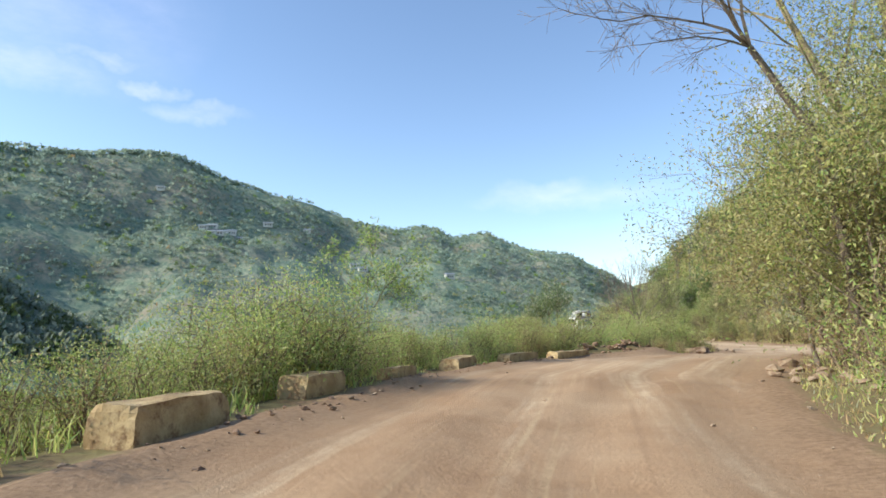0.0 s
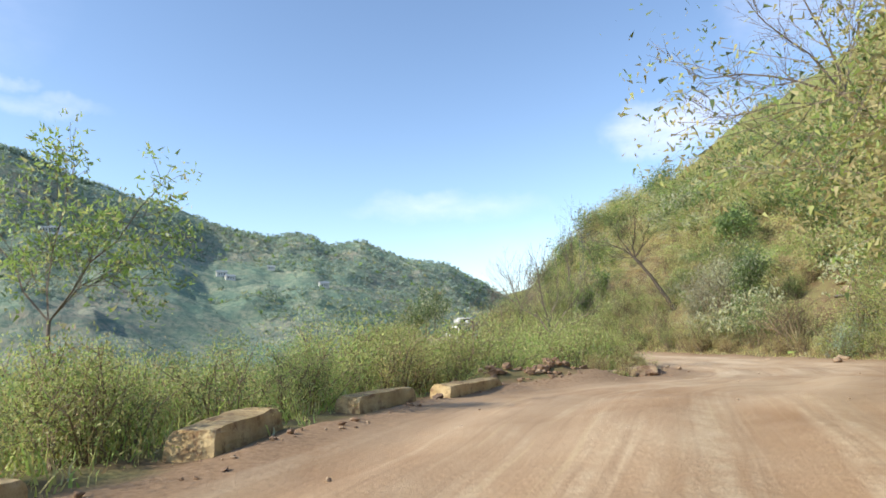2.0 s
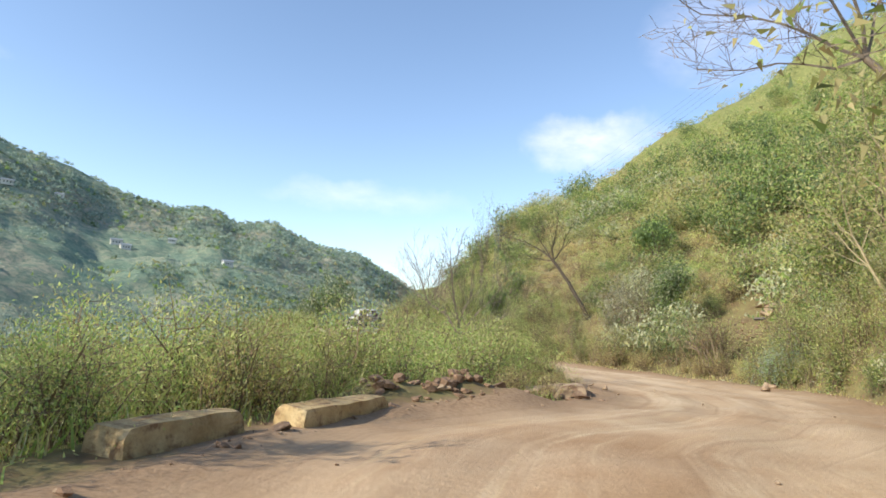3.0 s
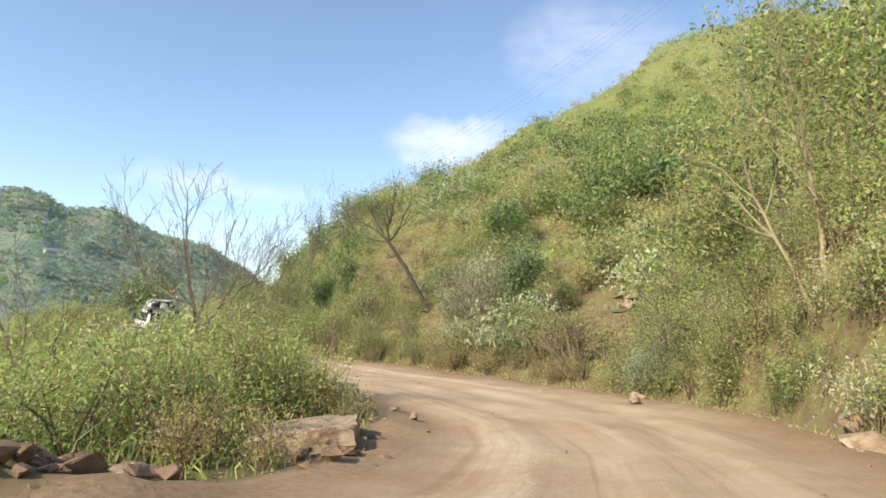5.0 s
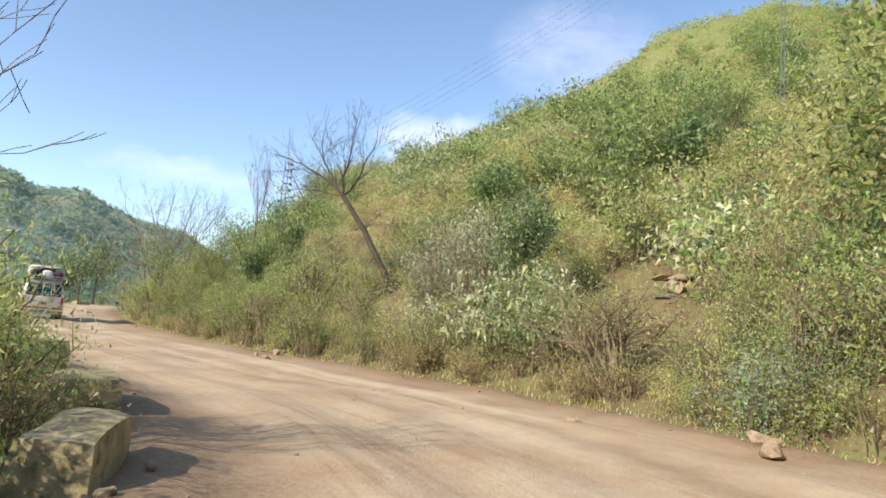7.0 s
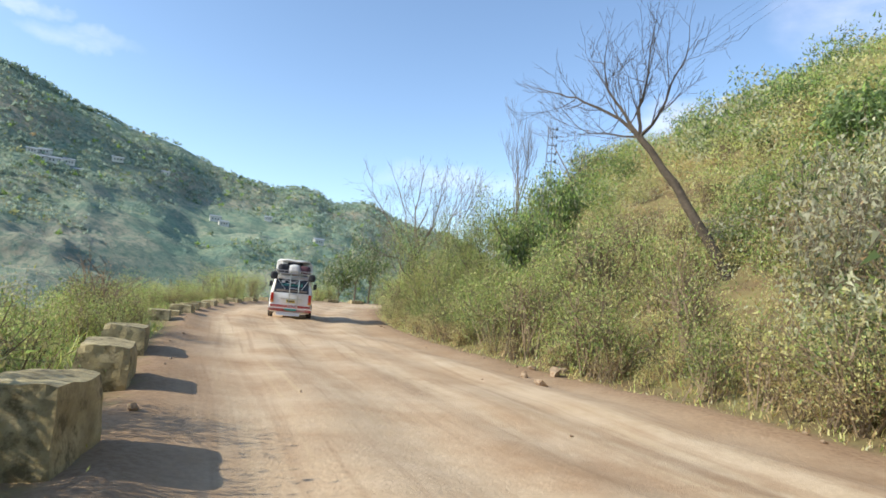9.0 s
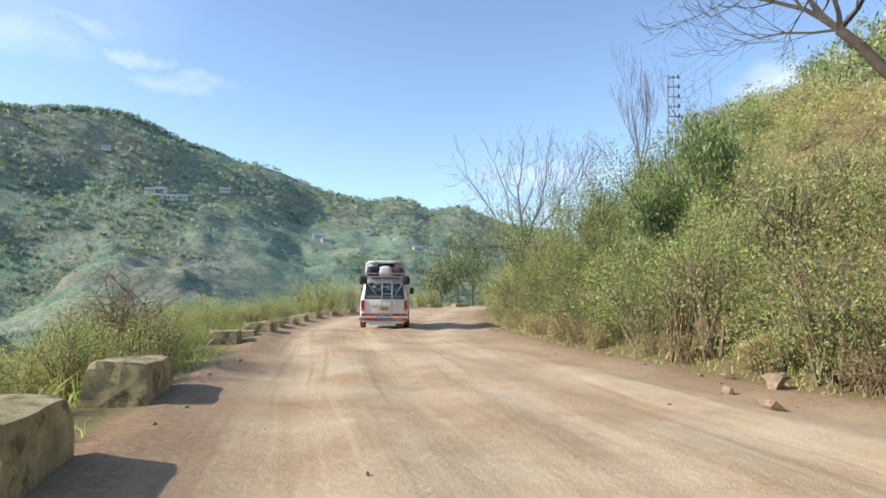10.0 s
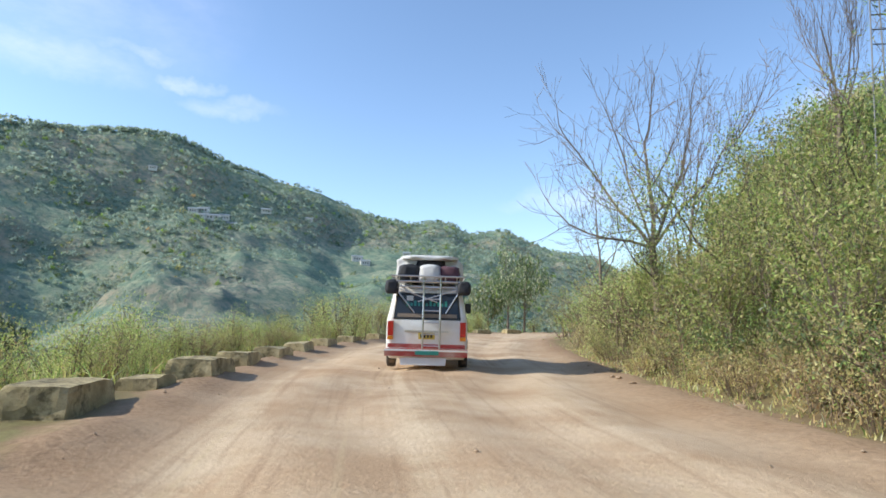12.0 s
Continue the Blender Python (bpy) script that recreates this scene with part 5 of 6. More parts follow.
for x, y, h, s in ((11.4, 58.0, 1.5, 0.26), (12.4, 59.4, 1.6, 0.28), (10.9, 60.4, 1.1, 0.25), (12.2, 56.2, 1.0, 0.26), (12.9, 53.0, 0.8, 0.25), (12.6, 57.6, 1.4, 0.28), (13.8, 58.6, 1.4, 0.28), (14.0, 56.0, 1.1, 0.28),
                   (11.6, 54.6, 1.1, 0.24), (10.6, 57.4, 1.1, 0.24), (13.4, 50.8, 1.1, 0.24), (10.0, 62.6, 1.2, 0.24), (13.0, 61.6, 1.8, 0.28)):
    tree("willowy_tree", x, y, (rng.normal(0, 0.2), 0, 1), h, 0.045, 2, "many-stemmed green roadside tree with small leaves", {BRIGHT: 600, GREEN: 1000, OLIVE: 1200, DARK: 350}, 0.06, spread=0.55, lift=0.3, crown=s * 0.5, split=3)
# dark-stemmed trees that lean out of the hedge
for x, y, side in ((11.9, 58.7, 1.0), (13.0, 57.2, -0.8), (11.0, 61.4, 0.9), (14.6, 55.0, 1.0)):
    tree("many_stemmed_tree", x, y, None, 1.7, 0.075, 3, "green roadside tree with several dark leaning stems", {GREEN: 3400, BRIGHT: 700, OLIVE: 1000, DARK: 1300}, 0.062, path=[(-0.1 * side, 0, 0.4), (-0.2 * side, 0, 0.8)], spread=0.6, lift=0.15, split=2, crown=0.2, bark=M_STEM,
         main=[(0.8, (-0.7 * side, 0, 0.7), (-1.3 * side, -0.1, 1.2), (-1.7 * side, -0.1, 1.9)), (0.8, (-0.2 * side, 0.2, 1.0), (-0.3 * side, 0.3, 2.2)), (0.7, (0.5 * side, 0.1, 0.8), (1.0 * side, 0, 1.9)), (0.6, (0.8 * side, -0.2, 0.3), (1.5 * side, -0.2, 1.1))])
for x, y, h in ((7.0, 12.3, 2.4), (8.0, 13.4, 2.6), (8.8, 14.4, 2.6), (6.4, 11.0, 2.2), (9.8, 15.8, 2.2), (11.0, 16.8, 2.2), (7.6, 11.2, 2.5), (9.2, 12.6, 2.4), (12.6, 18.6, 2.0), (8.0, 12.0, 2.4), (5.6, 11.6, 2.2), (6.0, 12.6, 2.4), (6.9, 10.9, 2.5), (8.6, 11.4, 2.5)):
    tree("feathery_tree", x, y, (rng.normal(0.0, 0.15), 0, 1), h, 0.05, 2, "feathery yellow-green thicket tree above the road", {BRIGHT: 1000, OLIVE: 2600, STRAW: 1100, GREEN: 1100, DARK: 500}, 0.075, spread=0.65, lift=0.0, crown=0.3, split=3, up=-0.2)
for x, y, h in ((6.5, 10.8, 3.1), (6.9, 11.9, 3.2), (7.6, 12.8, 3.0), (8.6, 13.4, 2.9), (7.6, 10.0, 3.3), (7.2, 9.0, 3.0), (6.0, 9.8, 2.4)):
    tree("feathery_tree", x, y, (rng.normal(0, 0.1), 0, 1), h, 0.06, 2, "dense feathery yellow-green tree on the first bank", {BRIGHT: 1500, OLIVE: 4200, STRAW: 1600, GREEN: 2000, DARK: 1400}, 0.07, spread=0.6, lift=0.0, crown=0.3, split=3, up=-0.3)


# ---------- power pole ----------
M_STEEL = plain("galvanised_steel", (0.16, 0.17, 0.18), 0.6, 0.3, 0.3)
M_WIRE = plain("dark_cable", (0.05, 0.05, 0.055), 0.6)
PX, PY = 16.4, 64.6
pole = empty("power_pole", pose(PX, PY, height(PX, PY) - 0.4))
top = 10.9 - (height(PX, PY) - 0.4)
for sx in (-1, 1):
    v, f = tubes([((sx * 0.2, 0, 0), (sx * 0.11, 0, top), 0.024, 0.02)], 4)
    part("leg", mesh_from("leg", v, f, [M_STEEL]), None, pole)
for k in range(14):
    z0, z1 = top * k / 14, top * (k + 1) / 14
    w0, w1 = 0.2 - 0.09 * k / 14, 0.2 - 0.09 * (k + 1) / 14
    s = 1 if k % 2 else -1
    v, f = tubes([((-s * w0, 0, z0), (s * w1, 0, z1), 0.01, 0.01)], 4)
    part("lattice_bar", mesh_from("lattice_bar", v, f, [M_STEEL]), None, pole)
HOOKS = [top - 0.1 - 0.42 * k for k in range(5)]
for z in HOOKS:
    v, f = tubes([((-0.1, 0, z), (0.34, 0, z), 0.022, 0.022)], 4)
    arm = part("cross_arm", mesh_from("cross_arm", v, f, [M_STEEL]), None, pole)
    v, f = tubes([((0.33, 0, z - 0.06), (0.33, 0, z + 0.1), 0.05, 0.035)], 8)
    part("insulator", mesh_from("insulator", v, f, [M_WIRE]), None, arm, "small dark insulator")
tagged(pole, "narrow steel lattice power pole on the slope", "power pole")
for k, z in enumerate(HOOKS[:4]):
    a = np.array([PX + 0.33, PY, height(PX, PY) - 0.4 + z + 0.08])
    b = np.array([45.0 + 0.15 * k, 52.0, 35.5 - 0.45 * k])
    pts = [a + (b - a) * t + np.array([0, 0, -2.2 * 4 * t * (1 - t) * 0.45]) for t in np.linspace(0, 1, 25)]
    v, f = cable(pts, 0.0045)
    tagged(new("power_line", mesh_from("power_line", v, f, [M_WIRE])), "thin dark overhead power line", "cable", "power lines")
far_pole = empty("power_pole", pose(45.0, 52.0, height(45.0, 52.0) - 0.4))
for sx in (-1, 1):
    v, f = tubes([((sx * 0.2, 0, 0), (sx * 0.11, 0, 35.7 - height(45.0, 52.0) + 0.4), 0.035, 0.03)], 4)
    part("leg", mesh_from("leg", v, f, [M_STEEL]), None, far_pole)
tagged(far_pole, "steel power pole higher up the slope", "power pole")



# ---------- the minibus ----------
M_VAN = plain("dusty_white_paint", (0.78, 0.77, 0.74), 0.35, 0.0, 0.1, 1.3, dirt=(0.6, 0.5, 0.38))
M_RED = plain("faded_red_paint", (0.42, 0.06, 0.05), 0.5, 0.0, 0.25, 3.0, dirt=(0.5, 0.3, 0.24))
M_LAMP = plain("red_lens", (0.5, 0.03, 0.02), 0.2, 0.0, 0.15)
M_AMBER = plain("amber_lens", (0.7, 0.25, 0.03), 0.2, 0.0, 0.15)
M_GLASS = plain("tinted_glass", (0.035, 0.04, 0.045), 0.08, 0.0, 0.3, 2.0)
M_RUBBER = plain("dusty_rubber", (0.05, 0.045, 0.04), 0.9, 0.0, 0.3, 8.0, 0.3, dirt=(0.22, 0.16, 0.11))
M_CHROME = plain("worn_chrome", (0.62, 0.62, 0.6), 0.3, 0.9, 0.2)
M_TEAL = plain("teal_paint", (0.03, 0.24, 0.20), 0.5, 0.0, 0.2)
M_SHELF = plain("brown_cloth", (0.26, 0.20, 0.15), 0.8, 0.0, 0.3)
M_PLATE = plain("yellow_plate", (0.62, 0.46, 0.08), 0.5, 0.0, 0.15)
M_BLACK = plain("black_trim", (0.02, 0.02, 0.022), 0.6, 0.0, 0.2)
M_SACK = plain("white_sack", (0.70, 0.68, 0.66), 0.85, 0.0, 0.18, 4.0, 0.5)
M_TARP = plain("grey_tarpaulin", (0.50, 0.49, 0.47), 0.7, 0.0, 0.2, 3.0, 0.5)
M_BAG = plain("black_bag_cloth", (0.025, 0.025, 0.03), 0.75, 0.0, 0.3, 5.0, 0.4)
M_MAROON = plain("maroon_bag_cloth", (0.11, 0.045, 0.06), 0.8, 0.0, 0.3, 5.0, 0.4)

VAN_Z = (0.27, 0.34, 0.50, 0.78, 1.02, 1.10, 1.60, 1.70, 1.77, 1.82, 1.84)
VAN_REAR = (0.06, 0.02, 0.0, 0.0, 0.0, 0.025, 0.15, 0.20, 0.26, 0.36, 0.6)
VAN_FRONT = (4.42, 4.5, 4.56, 4.56, 4.48, 4.36, 3.72, 3.5, 3.36, 3.2, 2.9)
VAN_HALF = (0.78, 0.825, 0.842, 0.845, 0.84, 0.828, 0.735, 0.70, 0.655, 0.57, 0.40)


def van_at(z, values):
    return float(np.interp(z, VAN_Z, values))


def rounded_loop(x, y0, y1, z, r, n=5):
    pts = []
    for cx, cy, a0 in ((x - r, y1 - r, 0), (-x + r, y1 - r, 90), (-x + r, y0 + r, 180), (x - r, y0 + r, 270)):
        for k in range(n + 1):
            a = radians(a0 + 90 * k / n)
            pts.append((cx + r * math.cos(a), cy + r * math.sin(a), z))
    return pts


def van_body():
    bm = bmesh.new()
    loops = []
    for z, y0, y1, x in zip(VAN_Z, VAN_REAR, VAN_FRONT, VAN_HALF):
        loops.append([bm.verts.new(p) for p in rounded_loop(x, y0, y1, z, min(0.13, x * 0.4))])
    for a, b in zip(loops[:-1], loops[1:]):
        for i in range(len(a)):
            j = (i + 1) % len(a)
            f = bm.faces.new((a[i], a[j], b[j], b[i]))
            f.smooth = True
    bm.faces.new(loops[-1])
    bm.faces.new(loops[0][::-1])
    return bm


def panel(corners, thick, out):
    """A thin plate between four corners, thickened along out."""
    bm = bmesh.new()
    o = Vector(out) * thick
    low = [bm.verts.new(Vector(c) - o * 0.5) for c in corners]
    high = [bm.verts.new(Vector(c) + o) for c in corners]
    bm.faces.new(high)
    bm.faces.new(low[::-1])
    for i in range(4):
        j = (i + 1) % 4
        bm.faces.new((low[i], low[j], high[j], high[i]))
    bmesh.ops.recalc_face_normals(bm, faces=bm.faces[:])
    return bm


def side_panel(s, y0, y1, z0, z1, thick, slant=0.0):
    c = [(s * van_at(z0, VAN_HALF), y0, z0), (s * van_at(z0, VAN_HALF), y1, z0), (s * van_at(z1, VAN_HALF), y1 - slant, z1), (s * van_at(z1, VAN_HALF), y0, z1)]
    return panel(c, thick, (s, 0, 0.15))


def rear_panel(x0, x1, z0, z1, thick, squeeze=0.0):
    c = [(x0, van_at(z0, VAN_REAR), z0), (x1, van_at(z0, VAN_REAR), z0), (x1 - squeeze, van_at(z1, VAN_REAR), z1), (x0 + squeeze, van_at(z1, VAN_REAR), z1)]
    return panel(c, thick, (0, -1, 0.1))


def pipe(points, r, sides=6):
    v, f = tubes([(p, q, r, r) for p, q in zip(points[:-1], points[1:])], sides)
    return v, f


def wheel(parent, x, y):
    s = 1 if x > 0 else -1
    bm = bmesh.new()
    prof = [(0.17, -0.09), (0.30, -0.095), (0.325, -0.07), (0.33, 0.0), (0.325, 0.07), (0.30, 0.095), (0.17, 0.09)]
    rings = []
    for k in range(24):
        a = 2 * math.pi * k / 24
        rings.append([bm.verts.new((w, r * math.cos(a), r * math.sin(a))) for r, w in prof])
    for k in range(24):
        for i in range(len(prof) - 1):
            f = bm.faces.new((rings[k][i], rings[k][i + 1], rings[(k + 1) % 24][i + 1], rings[(k + 1) % 24][i]))
            f.smooth = True
    w = part("wheel", bm, M_RUBBER, parent, "dusty black tyre")
    w.location = (x, y, 0.33)
    bm = bmesh.new()
    outline = [(0.19, 0.085), (0.17, 0.06), (0.09, 0.05), (0.06, 0.085), (0.0, 0.09)]
    rings = [[bm.verts.new((s * d, r * math.cos(2 * math.pi * k / 16), r * math.sin(2 * math.pi * k / 16))) for r, d in outline[:-1]] for k in range(16)]
    hub = bm.verts.new((s * outline[-1][1], 0, 0))
    for k in range(16):
        n = (k + 1) % 16
        for i in range(len(outline) - 2):
            bm.faces.new((rings[k][i], rings[k][i + 1], rings[n][i + 1], rings[n][i]))
        bm.faces.new((rings[k][-1], hub, rings[n][-1]))
    part("rim", bm, M_CHROME, w, "dusty steel rim")


VX, VY, VTURN = 5.25, 59.7, 9.5
v_fore = Vector((-math.sin(radians(VTURN)), math.cos(radians(VTURN)), 0))
za, zb = height(VX, VY + 0.9), height(VX + v_fore.x * 3.6, VY + v_fore.y * 3.6)
van = empty("minibus", pose(VX, VY, za - 0.01, math.degrees(math.atan2(zb - za, 2.6)), 0, VTURN))
tagged(van, "dusty white minibus with red stripes and a loaded roof rack", "minibus")
body = part("body", van_body(), M_VAN, van)
for s in (-1, 1):
    for y0, y1, slant in ((0.42, 1.25, 0), (1.31, 2.12, 0), (2.18, 2.98, 0), (3.08, 4.0, 0.42)):
        fr = part("window_frame", side_panel(s, y0 - 0.035, y1 + 0.035, 1.08, 1.62, 0.006, slant), M_BLACK, body)
        part("side_window", side_panel(s, y0, y1, 1.12, 1.585, 0.012, slant * 0.9), M_GLASS, fr, "dark side window pane")
    part("side_moulding", side_panel(s, 0.25, 4.3, 0.60, 0.66, 0.02), M_BLACK, body)
    part("door_handle", side_panel(s, 2.0, 2.2, 0.90, 0.94, 0.03), M_BLACK, body)
    part("lettering_bar", side_panel(s, 0.9, 1.7, 0.92, 0.97, 0.008), M_BLACK, body)
    for y in (1.05, 3.62):
        bm = bmesh.new()
        hub = bm.verts.new((s * 0.852, y, 0.36))
        arc = [bm.verts.new((s * 0.852, y + 0.40 * math.cos(radians(a)), 0.27 + 0.46 * math.sin(radians(a)))) for a in range(0, 181, 15)]
        for a, b in zip(arc[:-1], arc[1:]):
            bm.faces.new((hub, a, b))
        bmesh.ops.solidify(bm, geom=bm.faces[:], thickness=0.02)
        part("wheel_arch", bm, M_BLACK, body)
        wheel(van, s * 0.79, y)
    part("tail_light", rear_panel(s * 0.81 if s < 0 else 0.69, s * 0.69 if s < 0 else 0.81, 0.74, 1.04, 0.03), M_LAMP, body, "red tail light lens")
    part("turn_signal", rear_panel(s * 0.81 if s < 0 else 0.69, s * 0.69 if s < 0 else 0.81, 0.66, 0.735, 0.03), M_AMBER, body, "amber turn signal lens")
    v, f = pipe([(s * 0.78, 3.95, 1.15), (s * 0.98, 4.0, 1.2), (s * 1.0, 4.0, 1.28)], 0.012)
    arm = part("mirror_arm", mesh_from("mirror_arm", v, f, [M_BLACK]), None, van)
    part("mirror_housing", panel([(s * 0.92, 4.0, 1.18), (s * 1.08, 4.0, 1.18), (s * 1.08, 4.0, 1.44), (s * 0.92, 4.0, 1.44)], 0.04, (0, -1, 0)), M_BLACK, arm)
rw = part("rear_window_frame", rear_panel(-0.70, 0.70, 1.08, 1.63, 0.008, 0.06), M_BLACK, body)
part("rear_window", rear_panel(-0.66, 0.66, 1.12, 1.59, 0.014, 0.055), M_GLASS, rw, "dark rear window pane")
for k in range(11):
    x = -0.44 + 0.08 * k
    part("lettering_bar", rear_panel(x, x + 0.05, 1.36, 1.36 + (0.09, 0.06, 0.11, 0.07)[k % 4], 0.018), M_TEAL, rw, "teal lettering bar on the glass" if k == 0 else "")
part("parcel_shelf", rear_panel(-0.62, 0.62, 1.125, 1.20, 0.016), M_SHELF, rw, "brownish load behind the lower glass")
part("sticker", rear_panel(-0.44, -0.30, 1.47, 1.57, 0.018), M_SACK, rw, "white round sticker")
part("red_stripe", rear_panel(-0.80, 0.80, 0.50, 0.58, 0.012), M_RED, body, "faded red stripe")
part("tailgate_trim", rear_panel(-0.45, 0.45, 0.82, 0.86, 0.02), M_CHROME, body)
plate = part("number_plate", rear_panel(-0.17, 0.17, 0.68, 0.81, 0.02), M_PLATE, body, "yellow plate with dark bars")
for k in range(4):
    part("plate_bar", rear_panel(-0.13 + 0.07 * k, -0.09 + 0.07 * k, 0.71, 0.78, 0.025), M_BLACK, plate)
bm = rough_box(1.70, 0.16, 0.16, 3, 0.006, 3)
bp = part("bumper", bm, M_RED, van, "faded red rear bumper")
bp.location = (0, -0.07, 0.33)
part("bumper_band", panel([(-0.85, -0.155, 0.44), (0.85, -0.155, 0.44), (0.85, -0.155, 0.48), (-0.85, -0.155, 0.48)], 0.01, (0, -1, 0)), M_VAN, bp).location = (0, 0.07, -0.33)
part("step_panel", panel([(-0.22, -0.16, 0.37), (0.26, -0.16, 0.37), (0.26, -0.16, 0.45), (-0.22, -0.16, 0.45)], 0.015, (0, -1, 0)), M_TEAL, van, "teal panel on the bumper")
part("mud_flap", panel([(-0.52, -0.12, 0.16), (0.40, -0.12, 0.16), (0.42, -0.10, 0.31), (-0.54, -0.10, 0.31)], 0.015, (0, -1, 0)), M_SACK, van, "dirty white board under the bumper")
# ladder and roof rack
ladder = part("ladder", mesh_from("ladder", *pipe([(-0.08, -0.10, 0.40), (-0.08, -0.10, 1.10), (-0.08, -0.04, 1.6), (-0.08, -0.04, 1.97)], 0.02), [M_CHROME]), None, van, "steel ladder up the tailgate")
part("ladder_rail", mesh_from("ladder_rail", *pipe([(0.27, -0.10, 0.40), (0.27, -0.10, 1.10), (0.27, -0.04, 1.6), (0.27, -0.04, 1.97)], 0.02), [M_CHROME]), None, ladder)
for z in np.arange(0.55, 1.95, 0.24):
    y = float(np.interp(z, (0.4, 1.1, 1.6, 1.97), (-0.1, -0.1, -0.04, -0.04)))
    part("rung", mesh_from("rung", *pipe([(-0.08, y, z), (0.27, y, z)], 0.014), [M_CHROME]), None, ladder)
rack = part("roof_rack", mesh_from("roof_rack", *pipe([(-0.72, -0.03, 1.87), (0.72, -0.03, 1.87), (0.72, 3.0, 1.87), (-0.72, 3.0, 1.87), (-0.72, -0.03, 1.87)], 0.02), [M_CHROME]), None, van, "welded steel roof rack")
part("upper_rail", mesh_from("upper_rail", *pipe([(-0.76, -0.06, 1.98), (0.76, -0.06, 1.98), (0.76, 3.05, 1.98), (-0.76, 3.05, 1.98), (-0.76, -0.06, 1.98)], 0.018), [M_CHROME]), None, rack)
part("lower_rail", mesh_from("lower_rail", *pipe([(-0.62, -0.02, 1.76), (0.62, -0.02, 1.76)], 0.016), [M_CHROME]), None, rack)
for y in np.linspace(0.05, 3.0, 9):
    part("rack_slat", mesh_from("rack_slat", *pipe([(-0.72, y, 1.86), (0.72, y, 1.86)], 0.014), [M_CHROME]), None, rack)
    for s in (-1, 1):
        part("rack_post", mesh_from("rack_post", *pipe([(s * 0.64, y, 1.72), (s * 0.72, y, 1.87), (s * 0.76, y, 1.98)], 0.012), [M_CHROME]), None, rack)
for x in np.linspace(-0.6, 0.6, 6):
    part("guard_bar", mesh_from("guard_bar", *pipe([(x, -0.02, 1.76), (x, -0.03, 1.87), (x, -0.06, 1.98)], 0.012), [M_CHROME]), None, rack)
for s in (-1, 1):
    part("brace", mesh_from("brace", *pipe([(s * 0.70, -0.02, 1.75), (s * 0.32 + 0.06, -0.06, 1.22)], 0.014), [M_CHROME]), None, rack)
    part("cross_brace", mesh_from("cross_brace", *pipe([(s * 0.62, -0.03, 1.72), (-s * 0.2, -0.06, 1.45)], 0.012), [M_CHROME]), None, rack)


def bag(name, x, y, z, sx, sy, sz, material, label, seed):
    """A soft load: a rounded lump with folds and a sagging top; placed in the minibus's own axes."""
    bm = bmesh.new()
    bmesh.ops.create_icosphere(bm, subdivisions=4, radius=1.0)
    for v in bm.verts:
        c = v.co.normalized()
        p = Vector([math.copysign(abs(k) ** 0.62, k) for k in c])
        p *= 1 + 0.12 * noise.noise(c * 2.2 + Vector((seed, 0, 0))) + 0.05 * noise.noise(c * 7 + Vector((0, seed, 0)))
        v.co = Vector((p.x * sx, p.y * sy, max(p.z, -0.85) * sz))
    for f in bm.faces:
        f.smooth = True
    ob = new(name, mesh_of(name, bm, material))
    ob.matrix_world = van.matrix_basis @ pose(x, y, z + sz * 0.85, 0, 0, rng.uniform(-12, 12))
    return tagged(ob, label, "luggage", "roof luggage")


bag("tarpaulin_load", 0.0, 1.65, 1.86, 0.66, 1.1, 0.30, M_TARP, "bulging load under a grey-white tarpaulin on the roof rack", 1)
bag("sack", 0.03, 0.22, 1.87, 0.23, 0.2, 0.2, M_SACK, "stuffed white sack on the roof rack", 2)
bag("holdall", -0.42, 0.3, 1.87, 0.23, 0.24, 0.2, M_BAG, "black holdall on the roof rack", 3)
bag("maroon_bag", 0.44, 0.3, 1.87, 0.22, 0.24, 0.19, M_MAROON, "dark maroon bag on the roof rack", 4)
bag("dark_sack", 0.02, 0.62, 1.87, 0.34, 0.26, 0.3, M_BAG, "dark cloth sack behind the bags on the roof rack", 5)
bag("cloth_bale", -0.42, 0.80, 1.87, 0.3, 0.34, 0.31, M_SACK, "white cloth bale on the roof rack", 8)
bag("cloth_bale", 0.46, 0.82, 1.87, 0.28, 0.34, 0.29, M_SACK, "white cloth bale on the roof rack", 12)
bag("pale_sheet", 0.02, 0.66, 2.34, 0.62, 0.42, 0.06, M_SACK, "crumpled pale sheet spread over the roof load", 15)
for s in (-1, 1):
    bag("hanging_bag", s * 0.75, 0.02, 1.60, 0.14, 0.14, 0.16, M_BAG, "black bag tied to the rear corner of the roof rack", 6 + s)


# ---------- across the valley ----------
def far_ground(az, r):
    x, y, z = far_slope(np.asarray(az, float), np.asarray(r, float))
    return np.stack([x, y, z], 1)


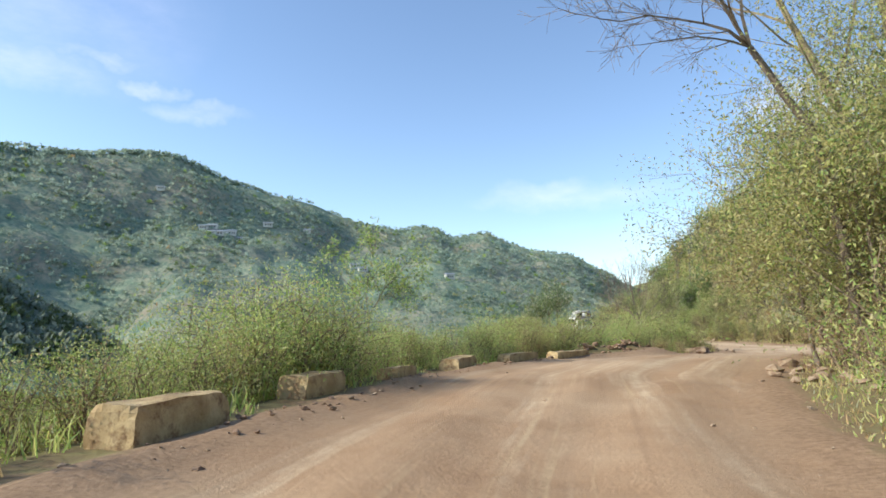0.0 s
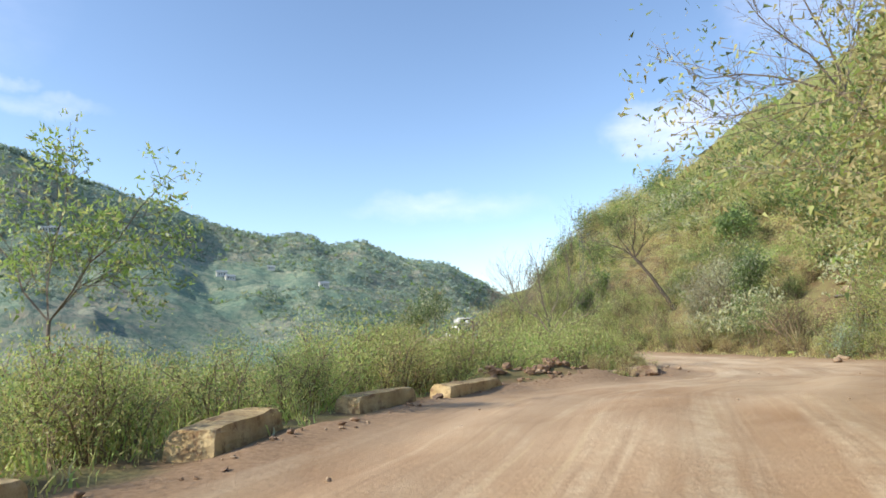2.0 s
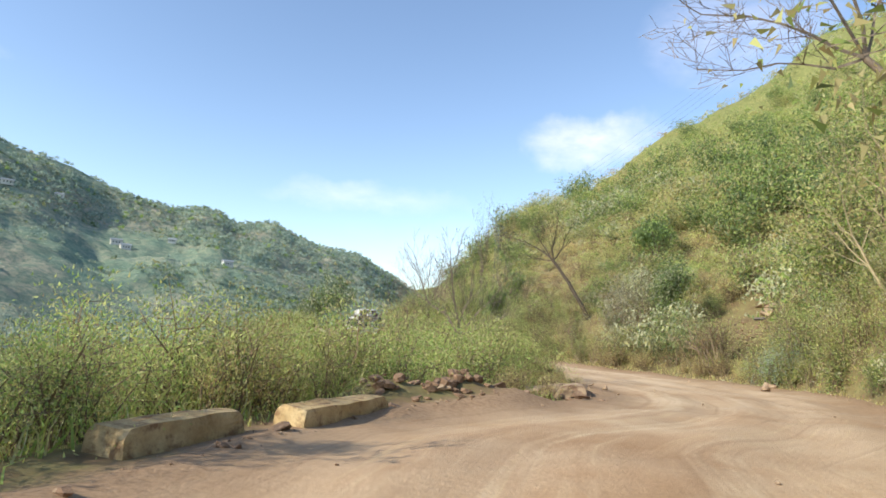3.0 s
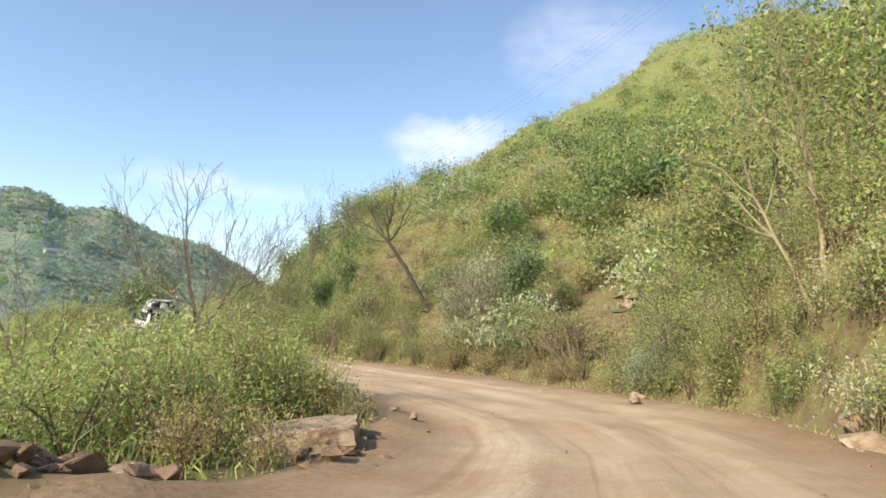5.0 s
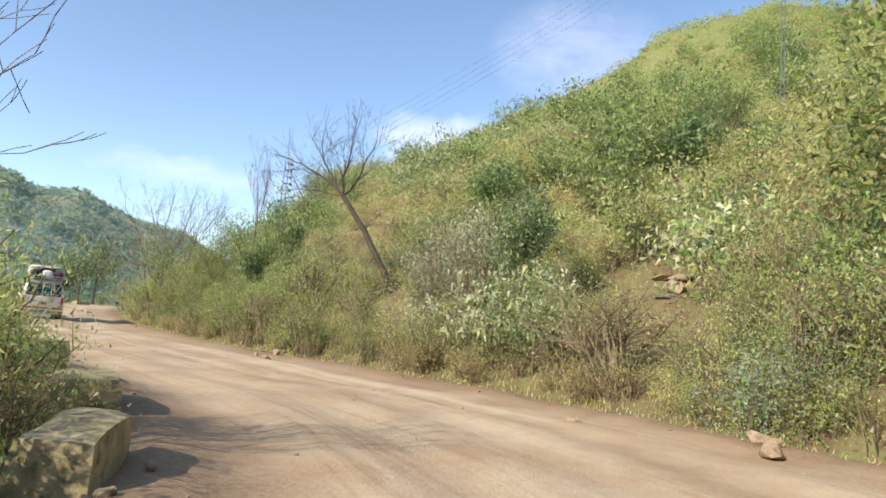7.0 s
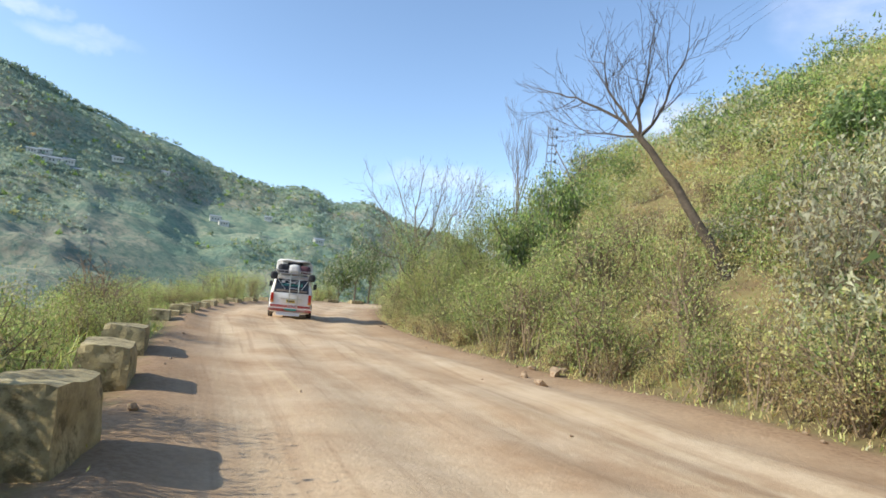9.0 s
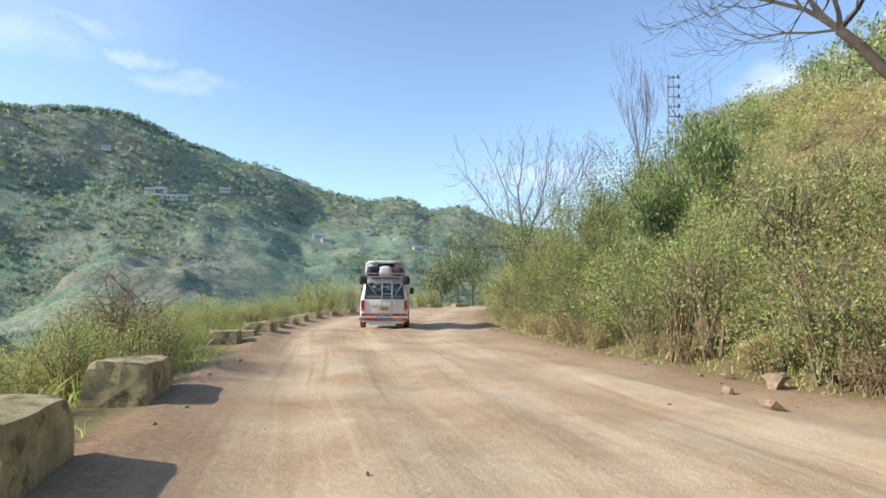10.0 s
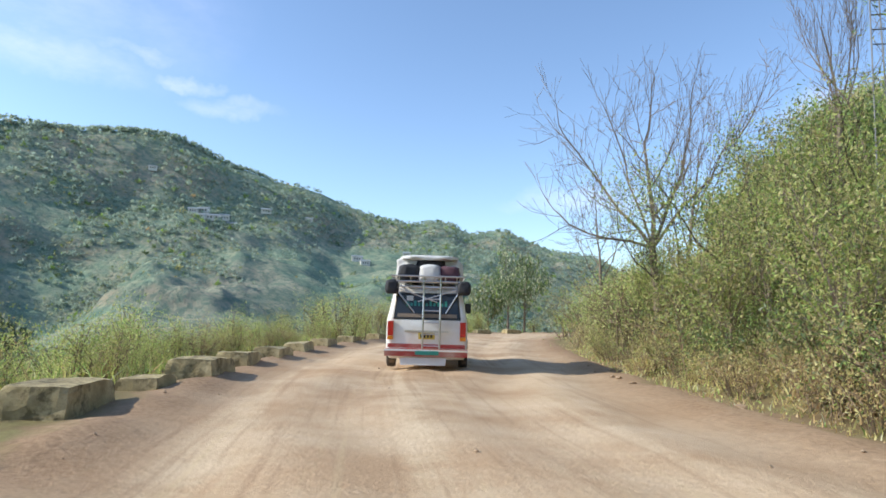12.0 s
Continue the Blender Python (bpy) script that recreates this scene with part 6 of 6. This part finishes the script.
# mostly PINE leaves, whose colour already holds the haze
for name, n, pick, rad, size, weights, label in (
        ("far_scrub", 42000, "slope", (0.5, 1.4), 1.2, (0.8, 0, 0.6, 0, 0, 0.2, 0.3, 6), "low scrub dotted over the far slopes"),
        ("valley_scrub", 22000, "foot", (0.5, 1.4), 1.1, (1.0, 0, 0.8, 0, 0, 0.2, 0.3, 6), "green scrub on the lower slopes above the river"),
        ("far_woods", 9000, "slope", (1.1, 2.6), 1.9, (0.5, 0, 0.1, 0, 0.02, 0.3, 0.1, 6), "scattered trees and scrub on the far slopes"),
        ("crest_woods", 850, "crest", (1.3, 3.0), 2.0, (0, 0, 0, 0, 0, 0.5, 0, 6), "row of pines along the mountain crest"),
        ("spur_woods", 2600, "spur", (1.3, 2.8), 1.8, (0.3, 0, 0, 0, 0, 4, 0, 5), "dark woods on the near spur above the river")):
    az = rng.uniform(-78, 12, n)
    rr = np.interp(az, CREST[:, 0], CREST[:, 2])
    if pick == "slope":
        r = 440 + (rr - 440) * rng.random(n) ** 0.75
    elif pick == "foot":
        r = rng.uniform(430, 730, n)
    elif pick == "crest":
        az = np.where(rng.random(n) < 0.75, rng.uniform(-60, -24, n), az)
        r = np.interp(az, CREST[:, 0], CREST[:, 2]) * rng.uniform(0.985, 1.005, n)
    else:
        az, r = rng.uniform(-72, -38, n), rng.uniform(265, 400, n)
    p = far_ground(az, r)
    if pick in ("slope", "foot"):
        keep = rolling(p[:, 0], p[:, 1], 80, 101, 3) * 2.0 + 0.3 * rng.normal(size=n) > -0.2
        p = p[keep]
    radii = rng.uniform(*rad, len(p))
    p[:, 2] += radii * 0.7
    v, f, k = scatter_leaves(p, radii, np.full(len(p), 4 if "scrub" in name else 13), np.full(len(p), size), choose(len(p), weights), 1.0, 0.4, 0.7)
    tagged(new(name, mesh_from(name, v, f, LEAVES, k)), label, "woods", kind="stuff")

# the pale river bed at the foot of the slopes
line = [far_ground([a], [r])[0] for a, r in zip(np.linspace(-62, 2, 34), 470 + 45 * np.sin(np.linspace(0, 5, 34)))]
rv, rf = [], []
for i, p in enumerate(line):
    q = np.array([p[0] - M_O[0], p[1] - M_O[1], 0])
    q = q / np.linalg.norm(q)
    wide = 11 + 4 * math.sin(i * 1.3)
    rv += [(p[0] - q[0] * wide, p[1] - q[1] * wide, -15.9), (p[0] + q[0] * wide, p[1] + q[1] * wide, -15.8)]
rf = [(2 * i, 2 * i + 1, 2 * i + 3, 2 * i + 2) for i in range(len(line) - 1)]
M_GRAVEL = stone_material("river_gravel", ((0.42, 0.40, 0.35), (0.52, 0.49, 0.43), (0.6, 0.57, 0.5)), None, 0.3, 0.05)
tagged(new("riverbed", mesh_from("riverbed", rv, rf, [M_GRAVEL])), "pale gravel river bed on the valley floor", "river bed", kind="structure")

# hamlet on the far slope
M_LIME = plain("limewashed_wall", (0.62, 0.60, 0.55), 0.8, 0.0, 0.15, 0.4)
M_TIN = plain("tin_roof", (0.40, 0.42, 0.44), 0.5, 0.3, 0.25, 0.4)


def far_house(az, r, wide, deep, tall):
    x, y, z = far_ground([az], [r])[0]
    ob = empty("house", pose(x, y, z - 1.0, 0, 0, -az + rng.uniform(-25, 25)))
    bm = bmesh.new()
    bmesh.ops.create_cube(bm, size=1.0)
    bmesh.ops.scale(bm, verts=bm.verts, vec=(wide, deep, tall + 1))
    bmesh.ops.translate(bm, verts=bm.verts, vec=(0, 0, (tall + 1) / 2))
    part("wall", bm, M_LIME, ob)
    bm = bmesh.new()
    w, d, h = wide / 2 + 0.5, deep / 2 + 0.5, tall + 1
    pts = [bm.verts.new(p) for p in ((-w, -d, h), (w, -d, h), (w, d, h), (-w, d, h), (-w, 0, h + 1.3), (w, 0, h + 1.3))]
    for f in ((0, 1, 5, 4), (2, 3, 4, 5), (0, 4, 3), (1, 2, 5), (3, 2, 1, 0)):
        bm.faces.new([pts[i] for i in f])
    part("roof", bm, M_TIN, ob)
    for k in range(3):
        bm = panel([(-wide * 0.3 + k * wide * 0.25, -deep / 2, 1.9), (-wide * 0.2 + k * wide * 0.25, -deep / 2, 1.9), (-wide * 0.2 + k * wide * 0.25, -deep / 2, 3.2), (-wide * 0.3 + k * wide * 0.25, -deep / 2, 3.2)], 0.06, (0, -1, 0))
        part("window", bm, M_BLACK, ob)
    return tagged(ob, "small pale house with a tin roof on the far slope", "house", "hamlet houses")


for az, r in ((-29.6, 800), (-28.8, 806), (-28.0, 795), (-27.2, 812), (-28.4, 780), (-26.6, 800), (-29.0, 770), (-15.5, 830), (-16.2, 842), (-20.5, 905), (-12.0, 880), (-7.5, 760), (-33.0, 870), (-24.0, 870)):
    far_house(az, r, rng.uniform(6, 9), rng.uniform(4, 6), rng.uniform(2.6, 3.6))

for proto in KINDS.values():
    for o in (*proto.children_recursive, proto):
        bpy.data.objects.remove(o)
